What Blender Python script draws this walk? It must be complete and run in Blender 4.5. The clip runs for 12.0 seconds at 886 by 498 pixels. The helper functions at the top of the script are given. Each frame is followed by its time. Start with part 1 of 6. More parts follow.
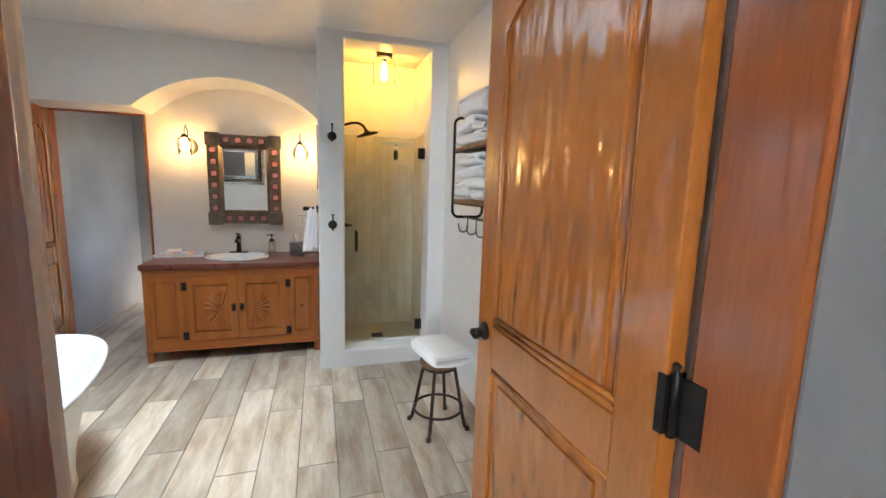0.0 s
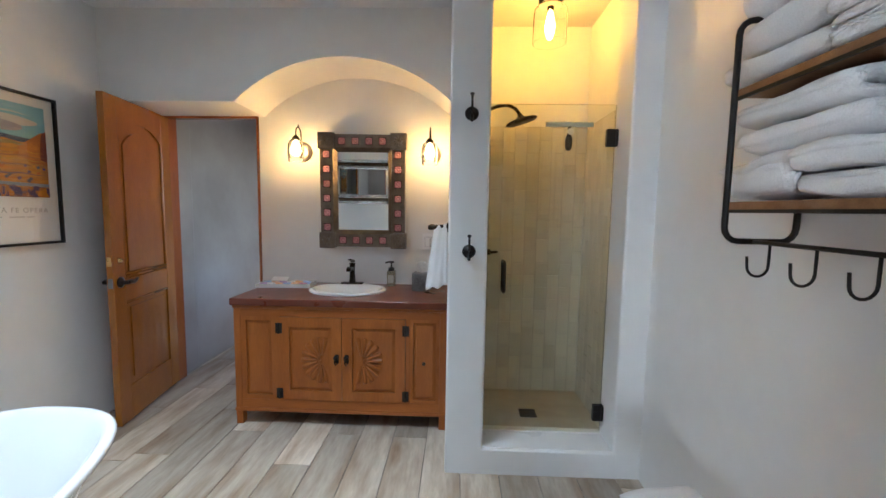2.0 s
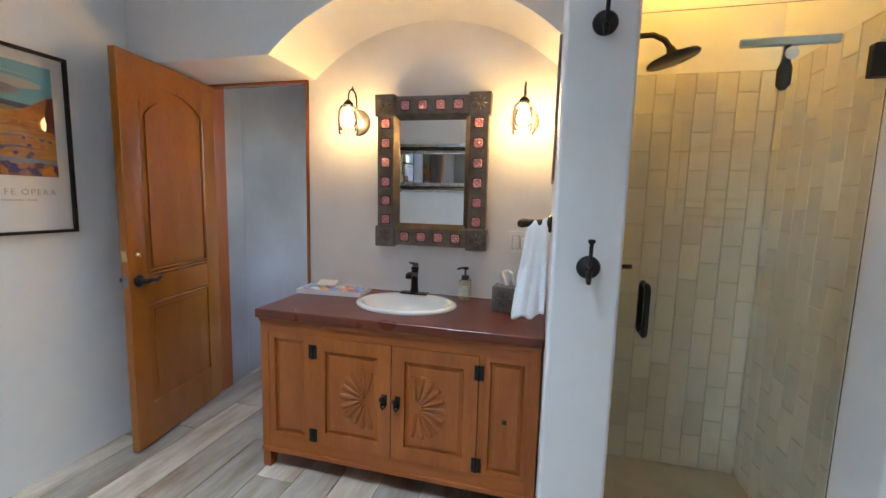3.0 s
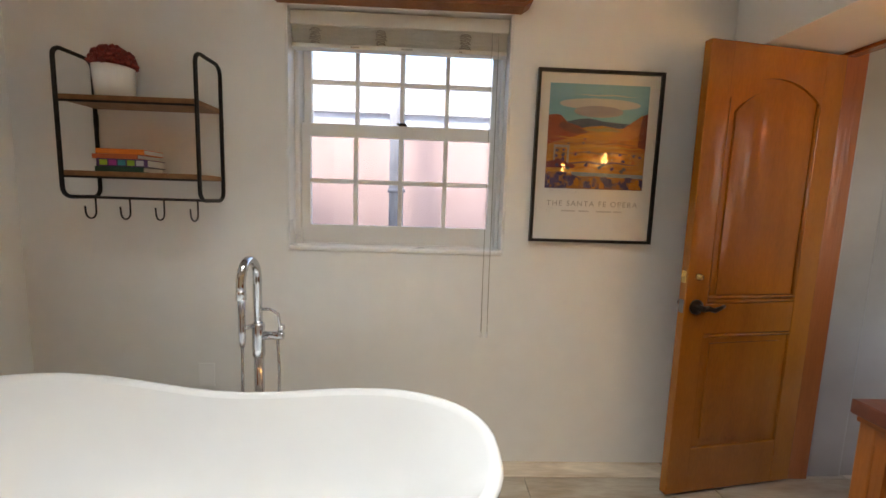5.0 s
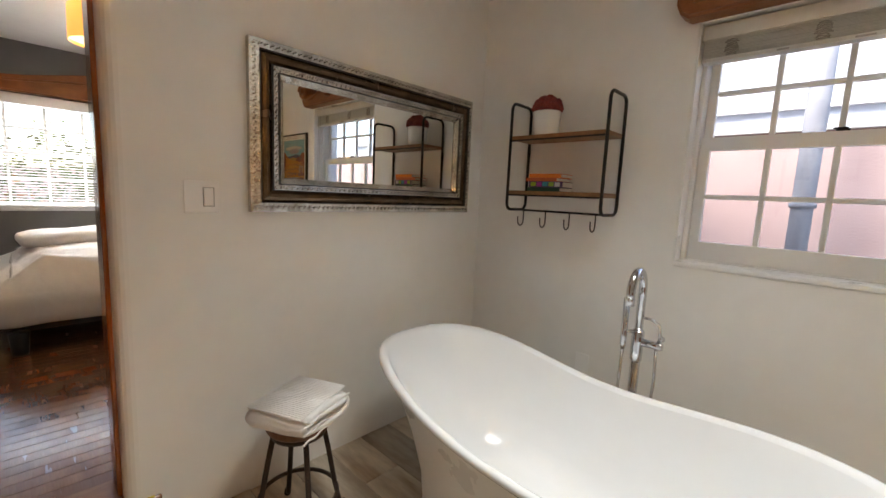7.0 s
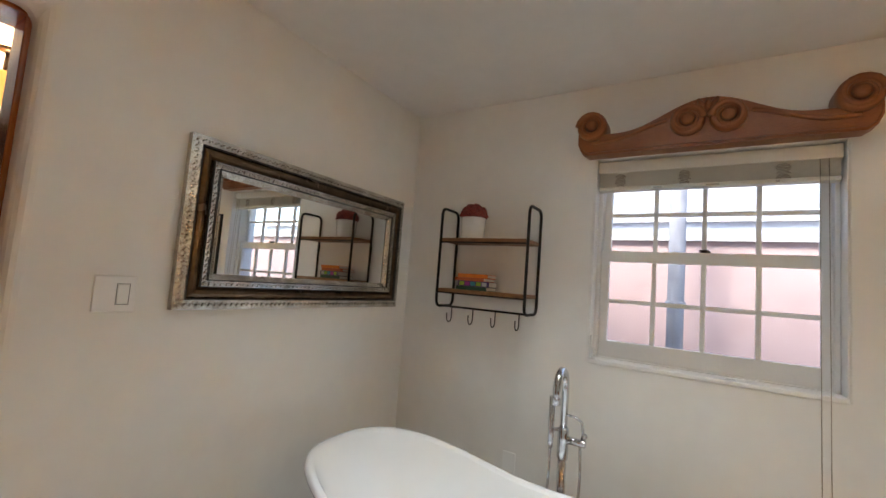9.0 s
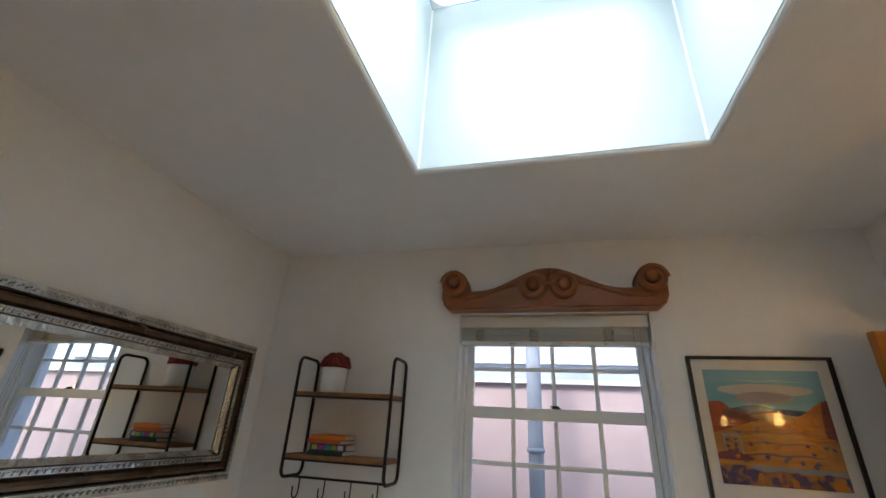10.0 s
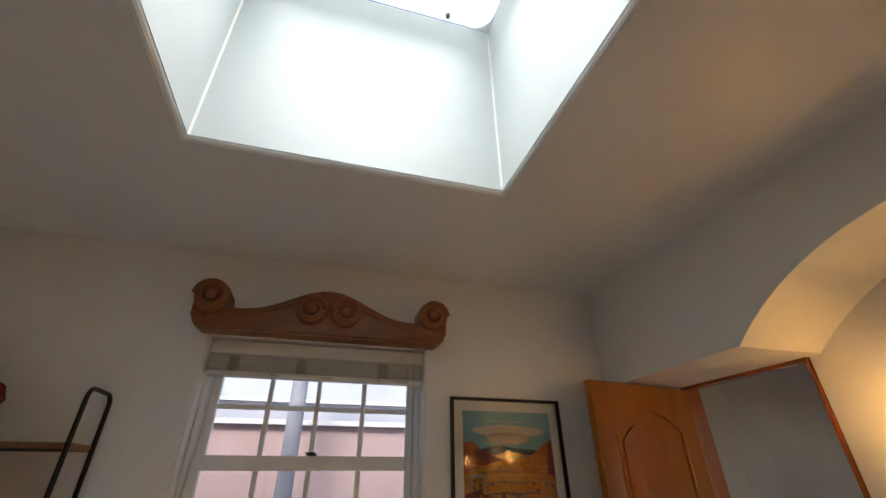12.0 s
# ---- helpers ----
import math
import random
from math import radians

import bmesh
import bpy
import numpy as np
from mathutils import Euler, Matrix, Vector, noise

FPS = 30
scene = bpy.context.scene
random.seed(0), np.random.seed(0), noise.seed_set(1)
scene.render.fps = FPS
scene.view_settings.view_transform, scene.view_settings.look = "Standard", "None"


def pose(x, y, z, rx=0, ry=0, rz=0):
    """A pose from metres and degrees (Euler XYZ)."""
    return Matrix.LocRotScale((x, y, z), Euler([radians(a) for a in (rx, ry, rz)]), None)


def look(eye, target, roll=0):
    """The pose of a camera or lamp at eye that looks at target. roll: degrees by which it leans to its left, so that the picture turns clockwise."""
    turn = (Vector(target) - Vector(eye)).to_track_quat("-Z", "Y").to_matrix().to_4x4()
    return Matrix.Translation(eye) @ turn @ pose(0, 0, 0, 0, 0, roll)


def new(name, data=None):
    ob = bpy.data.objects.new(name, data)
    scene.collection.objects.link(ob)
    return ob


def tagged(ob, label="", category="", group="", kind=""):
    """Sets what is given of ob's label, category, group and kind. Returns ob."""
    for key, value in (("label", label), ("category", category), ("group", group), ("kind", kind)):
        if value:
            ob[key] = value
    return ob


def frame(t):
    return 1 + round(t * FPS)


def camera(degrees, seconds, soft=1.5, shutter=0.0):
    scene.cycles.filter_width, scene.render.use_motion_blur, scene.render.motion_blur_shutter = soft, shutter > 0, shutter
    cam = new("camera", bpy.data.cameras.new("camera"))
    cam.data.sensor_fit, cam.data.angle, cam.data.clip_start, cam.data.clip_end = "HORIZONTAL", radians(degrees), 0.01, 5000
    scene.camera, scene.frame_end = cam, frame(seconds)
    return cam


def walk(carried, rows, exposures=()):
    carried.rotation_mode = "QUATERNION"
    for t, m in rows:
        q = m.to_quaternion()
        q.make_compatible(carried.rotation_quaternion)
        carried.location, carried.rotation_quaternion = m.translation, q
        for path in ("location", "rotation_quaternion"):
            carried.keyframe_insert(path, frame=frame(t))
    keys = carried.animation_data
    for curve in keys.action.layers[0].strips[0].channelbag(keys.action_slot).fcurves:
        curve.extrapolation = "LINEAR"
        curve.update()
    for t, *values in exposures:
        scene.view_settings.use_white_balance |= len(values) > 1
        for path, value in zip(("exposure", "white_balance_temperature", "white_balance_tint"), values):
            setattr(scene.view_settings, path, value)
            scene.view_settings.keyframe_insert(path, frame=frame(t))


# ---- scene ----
cam = camera(94.4, 12.0)
PATH = [
    (0, (2.267, -0.578, 1.467), (2.846, 1.316, 1.186), 1.7),
    (0.5, (2.356, -0.255, 1.484), (2.569, 1.714, 1.208), 1.1),
    (1, (2.334, 0.036, 1.473), (2.4, 2.017, 1.21), 0.9),
    (1.5, (2.291, 0.322, 1.492), (2.316, 2.306, 1.241), 1.0),
    (2, (2.312, 0.677, 1.382), (2.244, 2.668, 1.195), 0.9),
    (2.5, (2.286, 1.127, 1.344), (2.146, 3.112, 1.142), 1.3),
    (3, (2.248, 1.478, 1.361), (1.765, 3.405, 1.127), 1.6),
    (3.5, (2.207, 1.712, 1.361), (1.067, 3.332, 1.085), 2.0),
    (3.7, (2.158, 1.758, 1.346), (0.789, 3.19, 1.076), 1.9),
    (5.3, (1.977, 1.905, 1.349), (0.003, 1.691, 1.107), 1.8),
    (5.5, (1.995, 1.901, 1.363), (0.051, 1.502, 1.12), 1.7),
    (6, (2.045, 1.878, 1.375), (0.237, 1.055, 1.146), 1.6),
    (6.5, (2.112, 1.844, 1.376), (0.503, 0.679, 1.143), 1.7),
    (6.7, (2.148, 1.823, 1.375), (0.64, 0.533, 1.129), 1.7),
    (8.3, (2.389, 1.691, 1.349), (1.043, 0.237, 1.078), 3.5),
    (8.5, (2.368, 1.699, 1.383), (0.908, 0.343, 1.212), 4.0),
    (9, (2.334, 1.716, 1.452), (0.638, 0.668, 1.613), 4.4),
    (9.5, (2.314, 1.726, 1.524), (0.52, 0.995, 2.02), 3.9),
    (10, (2.312, 1.741, 1.58), (0.542, 1.262, 2.377), 3.2),
    (10.5, (2.318, 1.741, 1.618), (0.614, 1.434, 2.619), 2.6),
    (11, (2.313, 1.738, 1.636), (0.637, 1.597, 2.719), 1.8),
    (11.5, (2.254, 1.749, 1.632), (0.563, 1.847, 2.696), 0.6),
    (12, (2.08, 1.761, 1.605), (0.404, 2.244, 2.583), -0.3),
]
EXPOSURES = [(0.0, 2.9, 5900, 9), (0.5, 2.5, 5950, 10), (1.0, 2.35, 5700, 10), (1.5, 2.5, 5550, 9), (2.5, 2.6, 5500, 9), (3.0, 2.75, 5350, 9), (3.7, 2.5, 5450, 9),
             (5.3, 2.45, 7400, 14), (6.7, 2.4, 7300, 14), (8.5, 2.45, 7300, 14), (9.5, 2.25, 6400, 9), (10.5, 1.65, 6150, 7), (11.2, 1.55, 6600, 11), (12.0, 1.5, 7100, 15)]
walk(cam, [(t, look(eye, target, roll)) for t, eye, target, roll in PATH], EXPOSURES)

# ---------------------------------------------------------------- sky, sun
SUN_UP, SUN_TURN = 42.0, 115.0
world = bpy.data.worlds.new("sky")
scene.world = world
world.use_nodes = True
_n, _l = world.node_tree.nodes, world.node_tree.links
sky_tex = _n.new("ShaderNodeTexSky")
sky_tex.sky_type, sky_tex.sun_disc = "NISHITA", False
sky_tex.sun_elevation, sky_tex.sun_rotation = radians(SUN_UP), radians(SUN_TURN)
_n["Background"].inputs["Strength"].default_value = 0.15
_l.new(sky_tex.outputs[0], _n["Background"].inputs["Color"])
sun = new("sun", bpy.data.lights.new("sun", "SUN"))
sun.data.energy, sun.data.angle, sun.data.color = 1.2, radians(20), (1, 0.95, 0.88)
_a, _e = radians(SUN_TURN), radians(SUN_UP)
sun.matrix_world = look((math.sin(_a) * math.cos(_e) * 20, math.cos(_a) * math.cos(_e) * 20, math.sin(_e) * 20), (0, 0, 0))

# daylight that falls through the roof window
sky_lamp = new("skylight_daylight", bpy.data.lights.new("skylight_daylight", "AREA"))
sky_lamp.data.shape, sky_lamp.data.size, sky_lamp.data.size_y = "RECTANGLE", 0.7, 0.92
sky_lamp.data.spread = radians(90)
sky_lamp.data.energy, sky_lamp.data.color = 6.2, (0.86, 0.95, 1.0)
sky_lamp.matrix_world = pose(1.31, 1.79, 3.66)
SCONCE_GLOW, SHOWER_GLOW = 11.0, 10.0
WARM = (1.0, 0.55, 0.16)


def daylight(name, m, w, h, watts, col):
    """An area lamp at an opening: window sky light, and the hall's added fill."""
    d = new(name, bpy.data.lights.new(name, "AREA"))
    d.data.shape, d.data.size, d.data.size_y, d.data.energy, d.data.color = "RECTANGLE", w, h, watts, col
    d.matrix_world = m


daylight("bedroom_daylight", look((1.3, -5.9, 3.35), (1.6, -2.8, 0.6)), 2.6, 1.2, 18.0, (0.95, 0.98, 1.0))
daylight("bedroom_window_daylight", look((0.5, -4.62, 1.62), (2.4, -0.2, 1.5)), 1.0, 1.1, 27.0, (0.95, 0.98, 1.0))
bed_lamp = new("bedroom_lamp_light", bpy.data.lights.new("bedroom_lamp_light", "POINT"))
bed_lamp.data.energy, bed_lamp.data.color, bed_lamp.data.shadow_soft_size = 6.0, (1.0, 0.78, 0.52), 0.06
bed_lamp.matrix_world = pose(1.69, -2.05, 2.40)
# warm fill added to brighten the hall from an unseen opening
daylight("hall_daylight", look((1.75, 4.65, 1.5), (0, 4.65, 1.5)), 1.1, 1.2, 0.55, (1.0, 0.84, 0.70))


# ---------------------------------------------------------------- materials
def mat(name, col, col2=None, rough=0.5, metal=0.0, scale=4.0, stretch=(1, 1, 1), fine=60.0, grain=0.06, bump=0.0,
        bump_scale=None, rand=0.0, coat=0.0, spec=0.5, trans=0.0, ior=1.45, emit=None, power=0.0, rough_var=0.1, sheen=0.0, sharp=(0.3, 0.7), bump_detail=3):
    """A procedural surface: two colours mixed by broad noise, fine grain, relief and uneven gloss."""
    m = bpy.data.materials.new(name)
    m.use_nodes = True
    n, l = m.node_tree.nodes, m.node_tree.links
    b = n["Principled BSDF"]
    b.inputs["Roughness"].default_value, b.inputs["Metallic"].default_value = rough, metal
    b.inputs["Coat Weight"].default_value, b.inputs["Coat Roughness"].default_value = coat, 0.12
    b.inputs["Specular IOR Level"].default_value, b.inputs["Sheen Weight"].default_value = spec, sheen
    b.inputs["Transmission Weight"].default_value, b.inputs["IOR"].default_value = trans, ior
    if emit:
        b.inputs["Emission Color"].default_value, b.inputs["Emission Strength"].default_value = (*emit, 1), power
    b.inputs["Base Color"].default_value = (*col, 1)
    if col2 is None:
        return m
    tc, info = n.new("ShaderNodeTexCoord"), n.new("ShaderNodeObjectInfo")
    mp = n.new("ShaderNodeMapping")
    mp.inputs["Scale"].default_value = stretch
    if rand:
        off = n.new("ShaderNodeVectorMath")
        off.operation = "MULTIPLY_ADD"
        l.new(info.outputs["Random"], off.inputs[0])
        off.inputs[1].default_value = (37.0, 91.0, 53.0)
        l.new(tc.outputs["Object"], off.inputs[2])
        l.new(off.outputs[0], mp.inputs["Vector"])
    else:
        l.new(tc.outputs["Object"], mp.inputs["Vector"])
    n1, n2 = n.new("ShaderNodeTexNoise"), n.new("ShaderNodeTexNoise")
    n1.inputs["Scale"].default_value, n1.inputs["Detail"].default_value = scale, 5
    n2.inputs["Scale"].default_value, n2.inputs["Detail"].default_value = fine, 4
    l.new(mp.outputs[0], n1.inputs["Vector"])
    l.new(mp.outputs[0], n2.inputs["Vector"])
    ramp = n.new("ShaderNodeMapRange")
    ramp.inputs["From Min"].default_value, ramp.inputs["From Max"].default_value = sharp
    l.new(n1.outputs["Fac"], ramp.inputs["Value"])
    mix = n.new("ShaderNodeMix")
    mix.data_type = "RGBA"
    mix.inputs["A"].default_value, mix.inputs["B"].default_value = (*col, 1), (*col2, 1)
    l.new(ramp.outputs[0], mix.inputs["Factor"])
    hsv = n.new("ShaderNodeHueSaturation")
    g = n.new("ShaderNodeMapRange")
    g.inputs["To Min"].default_value, g.inputs["To Max"].default_value = 1 - grain * 2, 1 + grain * 2
    l.new(n2.outputs["Fac"], g.inputs["Value"])
    if rand:
        r = n.new("ShaderNodeMapRange")
        r.inputs["To Min"].default_value, r.inputs["To Max"].default_value = 1 - rand, 1 + rand
        l.new(info.outputs["Random"], r.inputs["Value"])
        mul = n.new("ShaderNodeMath")
        mul.operation = "MULTIPLY"
        l.new(g.outputs[0], mul.inputs[0])
        l.new(r.outputs[0], mul.inputs[1])
        l.new(mul.outputs[0], hsv.inputs["Value"])
    else:
        l.new(g.outputs[0], hsv.inputs["Value"])
    l.new(mix.outputs["Result"], hsv.inputs["Color"])
    l.new(hsv.outputs[0], b.inputs["Base Color"])
    rr = n.new("ShaderNodeMapRange")
    rr.inputs["To Min"].default_value, rr.inputs["To Max"].default_value = max(0.02, rough - rough_var), min(1, rough + rough_var)
    l.new(n1.outputs["Fac"], rr.inputs["Value"])
    l.new(rr.outputs[0], b.inputs["Roughness"])
    if bump:
        nb = n.new("ShaderNodeTexNoise")
        nb.inputs["Scale"].default_value, nb.inputs["Detail"].default_value = bump_scale or fine, bump_detail
        l.new(mp.outputs[0], nb.inputs["Vector"])
        bp = n.new("ShaderNodeBump")
        bp.inputs["Strength"].default_value, bp.inputs["Distance"].default_value = 1.0, bump
        l.new(nb.outputs["Fac"], bp.inputs["Height"])
        l.new(bp.outputs[0], b.inputs["Normal"])
        if coat:
            l.new(bp.outputs[0], b.inputs["Coat Normal"])
    return m


PLASTER = mat("hand_trowelled_plaster", (0.825, 0.815, 0.79), (0.855, 0.848, 0.825), rough=0.38, scale=1.6, fine=9, grain=0.02, bump=0.0045, bump_scale=3.5, spec=0.4, rough_var=0.05)
PLASTER_CEIL = mat("ceiling_plaster", (0.80, 0.785, 0.76), (0.835, 0.82, 0.80), rough=0.38, scale=1.3, fine=11, grain=0.02, bump=0.0045, bump_scale=3.0, spec=0.4, rough_var=0.05)
PLASTER_WHITE = mat("white_plaster", (0.81, 0.81, 0.80), (0.84, 0.84, 0.83), rough=0.45, scale=2, fine=14, grain=0.01, bump=0.004, bump_scale=4)
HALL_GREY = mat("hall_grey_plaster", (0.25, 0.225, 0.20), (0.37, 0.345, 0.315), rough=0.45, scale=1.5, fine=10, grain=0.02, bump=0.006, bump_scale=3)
BED_GREY = mat("bedroom_grey_paint", (0.17, 0.165, 0.16), (0.20, 0.195, 0.19), rough=0.55, scale=1.5, fine=20, grain=0.02, bump=0.002)
WHITE_PAINT = mat("white_gloss_paint", (0.83, 0.825, 0.81), (0.87, 0.865, 0.85), rough=0.3, scale=3, fine=50, grain=0.01, bump=0.0008)
PLANK = mat("wood_look_porcelain", (0.51, 0.435, 0.345), (0.27, 0.18, 0.108), rough=0.38, scale=2.4, stretch=(4.6, 0.9, 1), fine=13, grain=0.13, bump=0.0012, bump_scale=24, rand=0.33, sharp=(0.40, 0.76))
GROUT = mat("grey_grout", (0.13, 0.105, 0.085), (0.18, 0.15, 0.125), rough=0.9, scale=20, fine=90, bump=0.001)
TILE = mat("cream_glazed_tile", (0.74, 0.70, 0.58), (0.79, 0.755, 0.65), rough=0.16, scale=6, fine=30, grain=0.02, bump=0.0016, bump_scale=9, rand=0.07)
TILE_GROUT = mat("cream_grout", (0.50, 0.46, 0.38), (0.56, 0.52, 0.44), rough=0.9, scale=20, fine=90, bump=0.001)
SHOWER_FLOOR = mat("beige_shower_floor", (0.50, 0.47, 0.38), (0.60, 0.57, 0.48), rough=0.4, scale=14, fine=60, grain=0.06, bump=0.002)
DOOR_WOOD = mat("amber_varnished_pine", (0.45, 0.155, 0.026), (0.37, 0.12, 0.018), rough=0.18, scale=2.2, stretch=(4, 4, 1.0), fine=26, grain=0.1, bump=0.006, bump_scale=5, bump_detail=0.4, coat=0.7, rough_var=0.05)
HALL_PANEL = mat("dark_amber_varnish", (0.36, 0.128, 0.012), (0.29, 0.095, 0.009), rough=0.22, scale=2.2, stretch=(4, 4, 1.0), fine=26, grain=0.1, bump=0.004, bump_scale=4, bump_detail=0.4, coat=0.6, rough_var=0.06)
DOOR_PANEL = mat("adzed_varnished_panel", (0.47, 0.165, 0.030), (0.39, 0.13, 0.021), rough=0.16, scale=2.0, stretch=(5, 5, 1.5), fine=14, grain=0.05, bump=0.012, bump_scale=5.0, bump_detail=0.4, coat=0.8, rough_var=0.04)
TRIM_WOOD = mat("dark_varnished_trim", (0.36, 0.108, 0.026), (0.28, 0.076, 0.018), rough=0.22, scale=2.2, stretch=(6, 6, 0.6), fine=30, grain=0.1, bump=0.002, bump_scale=6, coat=0.6)
CAB_WOOD = mat("honey_pine", (0.40, 0.125, 0.020), (0.29, 0.080, 0.011), rough=0.36, scale=2.4, stretch=(5, 5, 0.8), fine=24, grain=0.12, bump=0.0012, bump_scale=30, coat=0.2)
CAB_WOOD_H = mat("honey_pine_rail", (0.39, 0.12, 0.019), (0.28, 0.076, 0.011), rough=0.36, scale=2.4, stretch=(0.8, 5, 5), fine=24, grain=0.12, bump=0.0012, bump_scale=30, coat=0.2)
COUNTER = mat("red_brown_counter", (0.155, 0.036, 0.017), (0.115, 0.026, 0.012), rough=0.3, scale=5, fine=60, grain=0.08, bump=0.0006, coat=0.25)
CARVED = mat("carved_brown_wood", (0.30, 0.098, 0.026), (0.21, 0.062, 0.016), rough=0.36, scale=4, stretch=(2, 1, 4), fine=40, grain=0.1, bump=0.002, bump_scale=30, coat=0.12)
SHELF_WOOD = mat("brown_shelf_board", (0.30, 0.15, 0.062), (0.20, 0.09, 0.035), rough=0.5, scale=3, stretch=(8, 1, 8), fine=30, grain=0.14, bump=0.0012)
BLACK_METAL = mat("black_powder_metal", (0.018, 0.016, 0.015), (0.03, 0.027, 0.025), rough=0.42, metal=0.6, scale=20, fine=150, grain=0.1, bump=0.0004)
BRONZE = mat("oil_rubbed_bronze", (0.022, 0.017, 0.014), (0.04, 0.03, 0.023), rough=0.3, metal=0.8, scale=14, fine=120, grain=0.1)
STOOL_METAL = mat("rusty_brown_steel", (0.075, 0.05, 0.038), (0.04, 0.028, 0.022), rough=0.5, metal=0.7, scale=18, fine=120, grain=0.15, bump=0.0006)
STOOL_WOOD = mat("worn_stool_seat", (0.20, 0.095, 0.05), (0.12, 0.055, 0.03), rough=0.5, scale=4, stretch=(1, 8, 1), fine=40, grain=0.15, bump=0.001)
CHROME = mat("chrome", (0.62, 0.63, 0.65), rough=0.06, metal=1.0)
STEEL_GREY = mat("dull_steel", (0.16, 0.155, 0.15), (0.24, 0.23, 0.22), rough=0.35, metal=0.9, scale=12, fine=80, grain=0.1)
BRASS = mat("brass", (0.62, 0.42, 0.14), (0.5, 0.32, 0.1), rough=0.28, metal=1.0, scale=20, fine=80)
ENAMEL = mat("white_enamel", (0.73, 0.735, 0.74), (0.76, 0.765, 0.77), rough=0.10, scale=3, fine=20, grain=0.005, spec=0.5, rough_var=0.02)
ENAMEL_OUT = mat("white_tub_skin", (0.74, 0.73, 0.71), (0.78, 0.77, 0.75), rough=0.3, scale=3, fine=20, grain=0.01)
CERAMIC = mat("white_ceramic", (0.82, 0.82, 0.80), (0.85, 0.85, 0.83), rough=0.1, scale=4, fine=30, grain=0.005, coat=0.3)
TOWEL = mat("white_terry", (0.86, 0.855, 0.85), (0.90, 0.895, 0.89), rough=0.95, scale=14, fine=260, grain=0.06, bump=0.003, bump_scale=230, sheen=0.3, spec=0.1)
LINEN = mat("white_linen", (0.74, 0.72, 0.70), (0.80, 0.79, 0.78), rough=0.9, scale=3, fine=120, grain=0.02, bump=0.01, bump_scale=5, sheen=0.2, spec=0.1)
SILVER = mat("embossed_silver_leaf", (0.74, 0.725, 0.69), (0.40, 0.38, 0.345), rough=0.22, metal=0.95, scale=16, fine=120, grain=0.1, bump=0.006, bump_scale=48)
MIRROR_WOOD = mat("dark_bronze_wood", (0.045, 0.03, 0.018), (0.095, 0.06, 0.034), rough=0.4, metal=0.0, scale=9, stretch=(1, 1, 1), fine=70, grain=0.12, bump=0.002, bump_scale=22)
TIN = mat("aged_punched_tin", (0.14, 0.112, 0.088), (0.23, 0.185, 0.145), rough=0.34, metal=0.9, scale=16, fine=90, grain=0.14, bump=0.0016, bump_scale=55)
MIRROR = mat("mirror_silver", (0.86, 0.88, 0.88), rough=0.01, metal=1.0)
GLASS = mat("clear_glass", (1, 1, 1), rough=0.0, trans=1.0, ior=1.07)
SHAFT = mat("pale_shaft_paint", (0.55, 0.59, 0.595), (0.59, 0.63, 0.635), rough=0.6, scale=1.5, fine=14, grain=0.012, bump=0.003, bump_scale=4)
SHOWER_GLASS = mat("greenish_shower_glass", (0.93, 0.955, 0.87), rough=0.0, trans=1.0, ior=1.45)
WINDOW_GLASS = mat("window_glass", (0.98, 0.99, 1.0), rough=0.0, trans=1.0, ior=1.3)
BULB = mat("glowing_bulb", (1, 0.8, 0.5), emit=WARM, power=SCONCE_GLOW)
BULB_SHOWER = mat("glowing_shower_bulb", (1, 0.8, 0.5), emit=(1.0, 0.48, 0.07), power=SHOWER_GLOW)
SHADE = mat("glowing_amber_shade", (0.9, 0.6, 0.25), emit=(1.0, 0.42, 0.09), power=0.24)
SHADE_BOTTOM = mat("glowing_diffuser", (0.9, 0.8, 0.6), emit=(1.0, 0.78, 0.45), power=0.42)
SKY_LENS = mat("skylight_lens", (0.9, 0.95, 1.0), emit=(0.88, 0.97, 1.0), power=0.45)
BLACK_FRAME = mat("black_frame", (0.012, 0.011, 0.011), (0.02, 0.018, 0.017), rough=0.35, scale=10, fine=80)
PAPER = mat("poster_paper", (0.78, 0.765, 0.73), (0.81, 0.795, 0.76), rough=0.6, scale=3, fine=80, grain=0.005)
PLASTIC = mat("white_plastic", (0.89, 0.885, 0.87), (0.91, 0.905, 0.89), rough=0.3, scale=5, fine=40, grain=0.005)
DARK = mat("black_plastic", (0.015, 0.015, 0.015), (0.03, 0.03, 0.03), rough=0.4, scale=8, fine=60)
BLIND = mat("ivory_blind", (0.66, 0.63, 0.56), (0.72, 0.69, 0.62), rough=0.45, scale=4, fine=50, grain=0.02)
CORD = mat("cord", (0.44, 0.395, 0.33), (0.34, 0.30, 0.25), rough=0.8, scale=20, fine=100)
BED_FLOOR = mat("varnished_oak_boards", (0.20, 0.075, 0.03), (0.13, 0.045, 0.017), rough=0.24, scale=2.0, stretch=(0.7, 6, 1), fine=22, grain=0.12, bump=0.0006, rand=0.18, coat=0.4)
YELLOW = mat("yellow_tape", (0.78, 0.62, 0.03), (0.7, 0.54, 0.02), rough=0.5, scale=10, fine=60)
PINK_STUCCO = mat("pink_stucco", (0.47, 0.345, 0.33), (0.53, 0.40, 0.385), rough=0.9, scale=3, fine=50, grain=0.05, bump=0.004)
GREY_POST = mat("weathered_grey", (0.26, 0.27, 0.30), (0.36, 0.37, 0.40), rough=0.8, scale=6, fine=40, grain=0.1, bump=0.002)
PALE_ROOF = mat("pale_metal_roof", (0.42, 0.46, 0.52), (0.5, 0.54, 0.6), rough=0.5, scale=3, fine=30, grain=0.04)
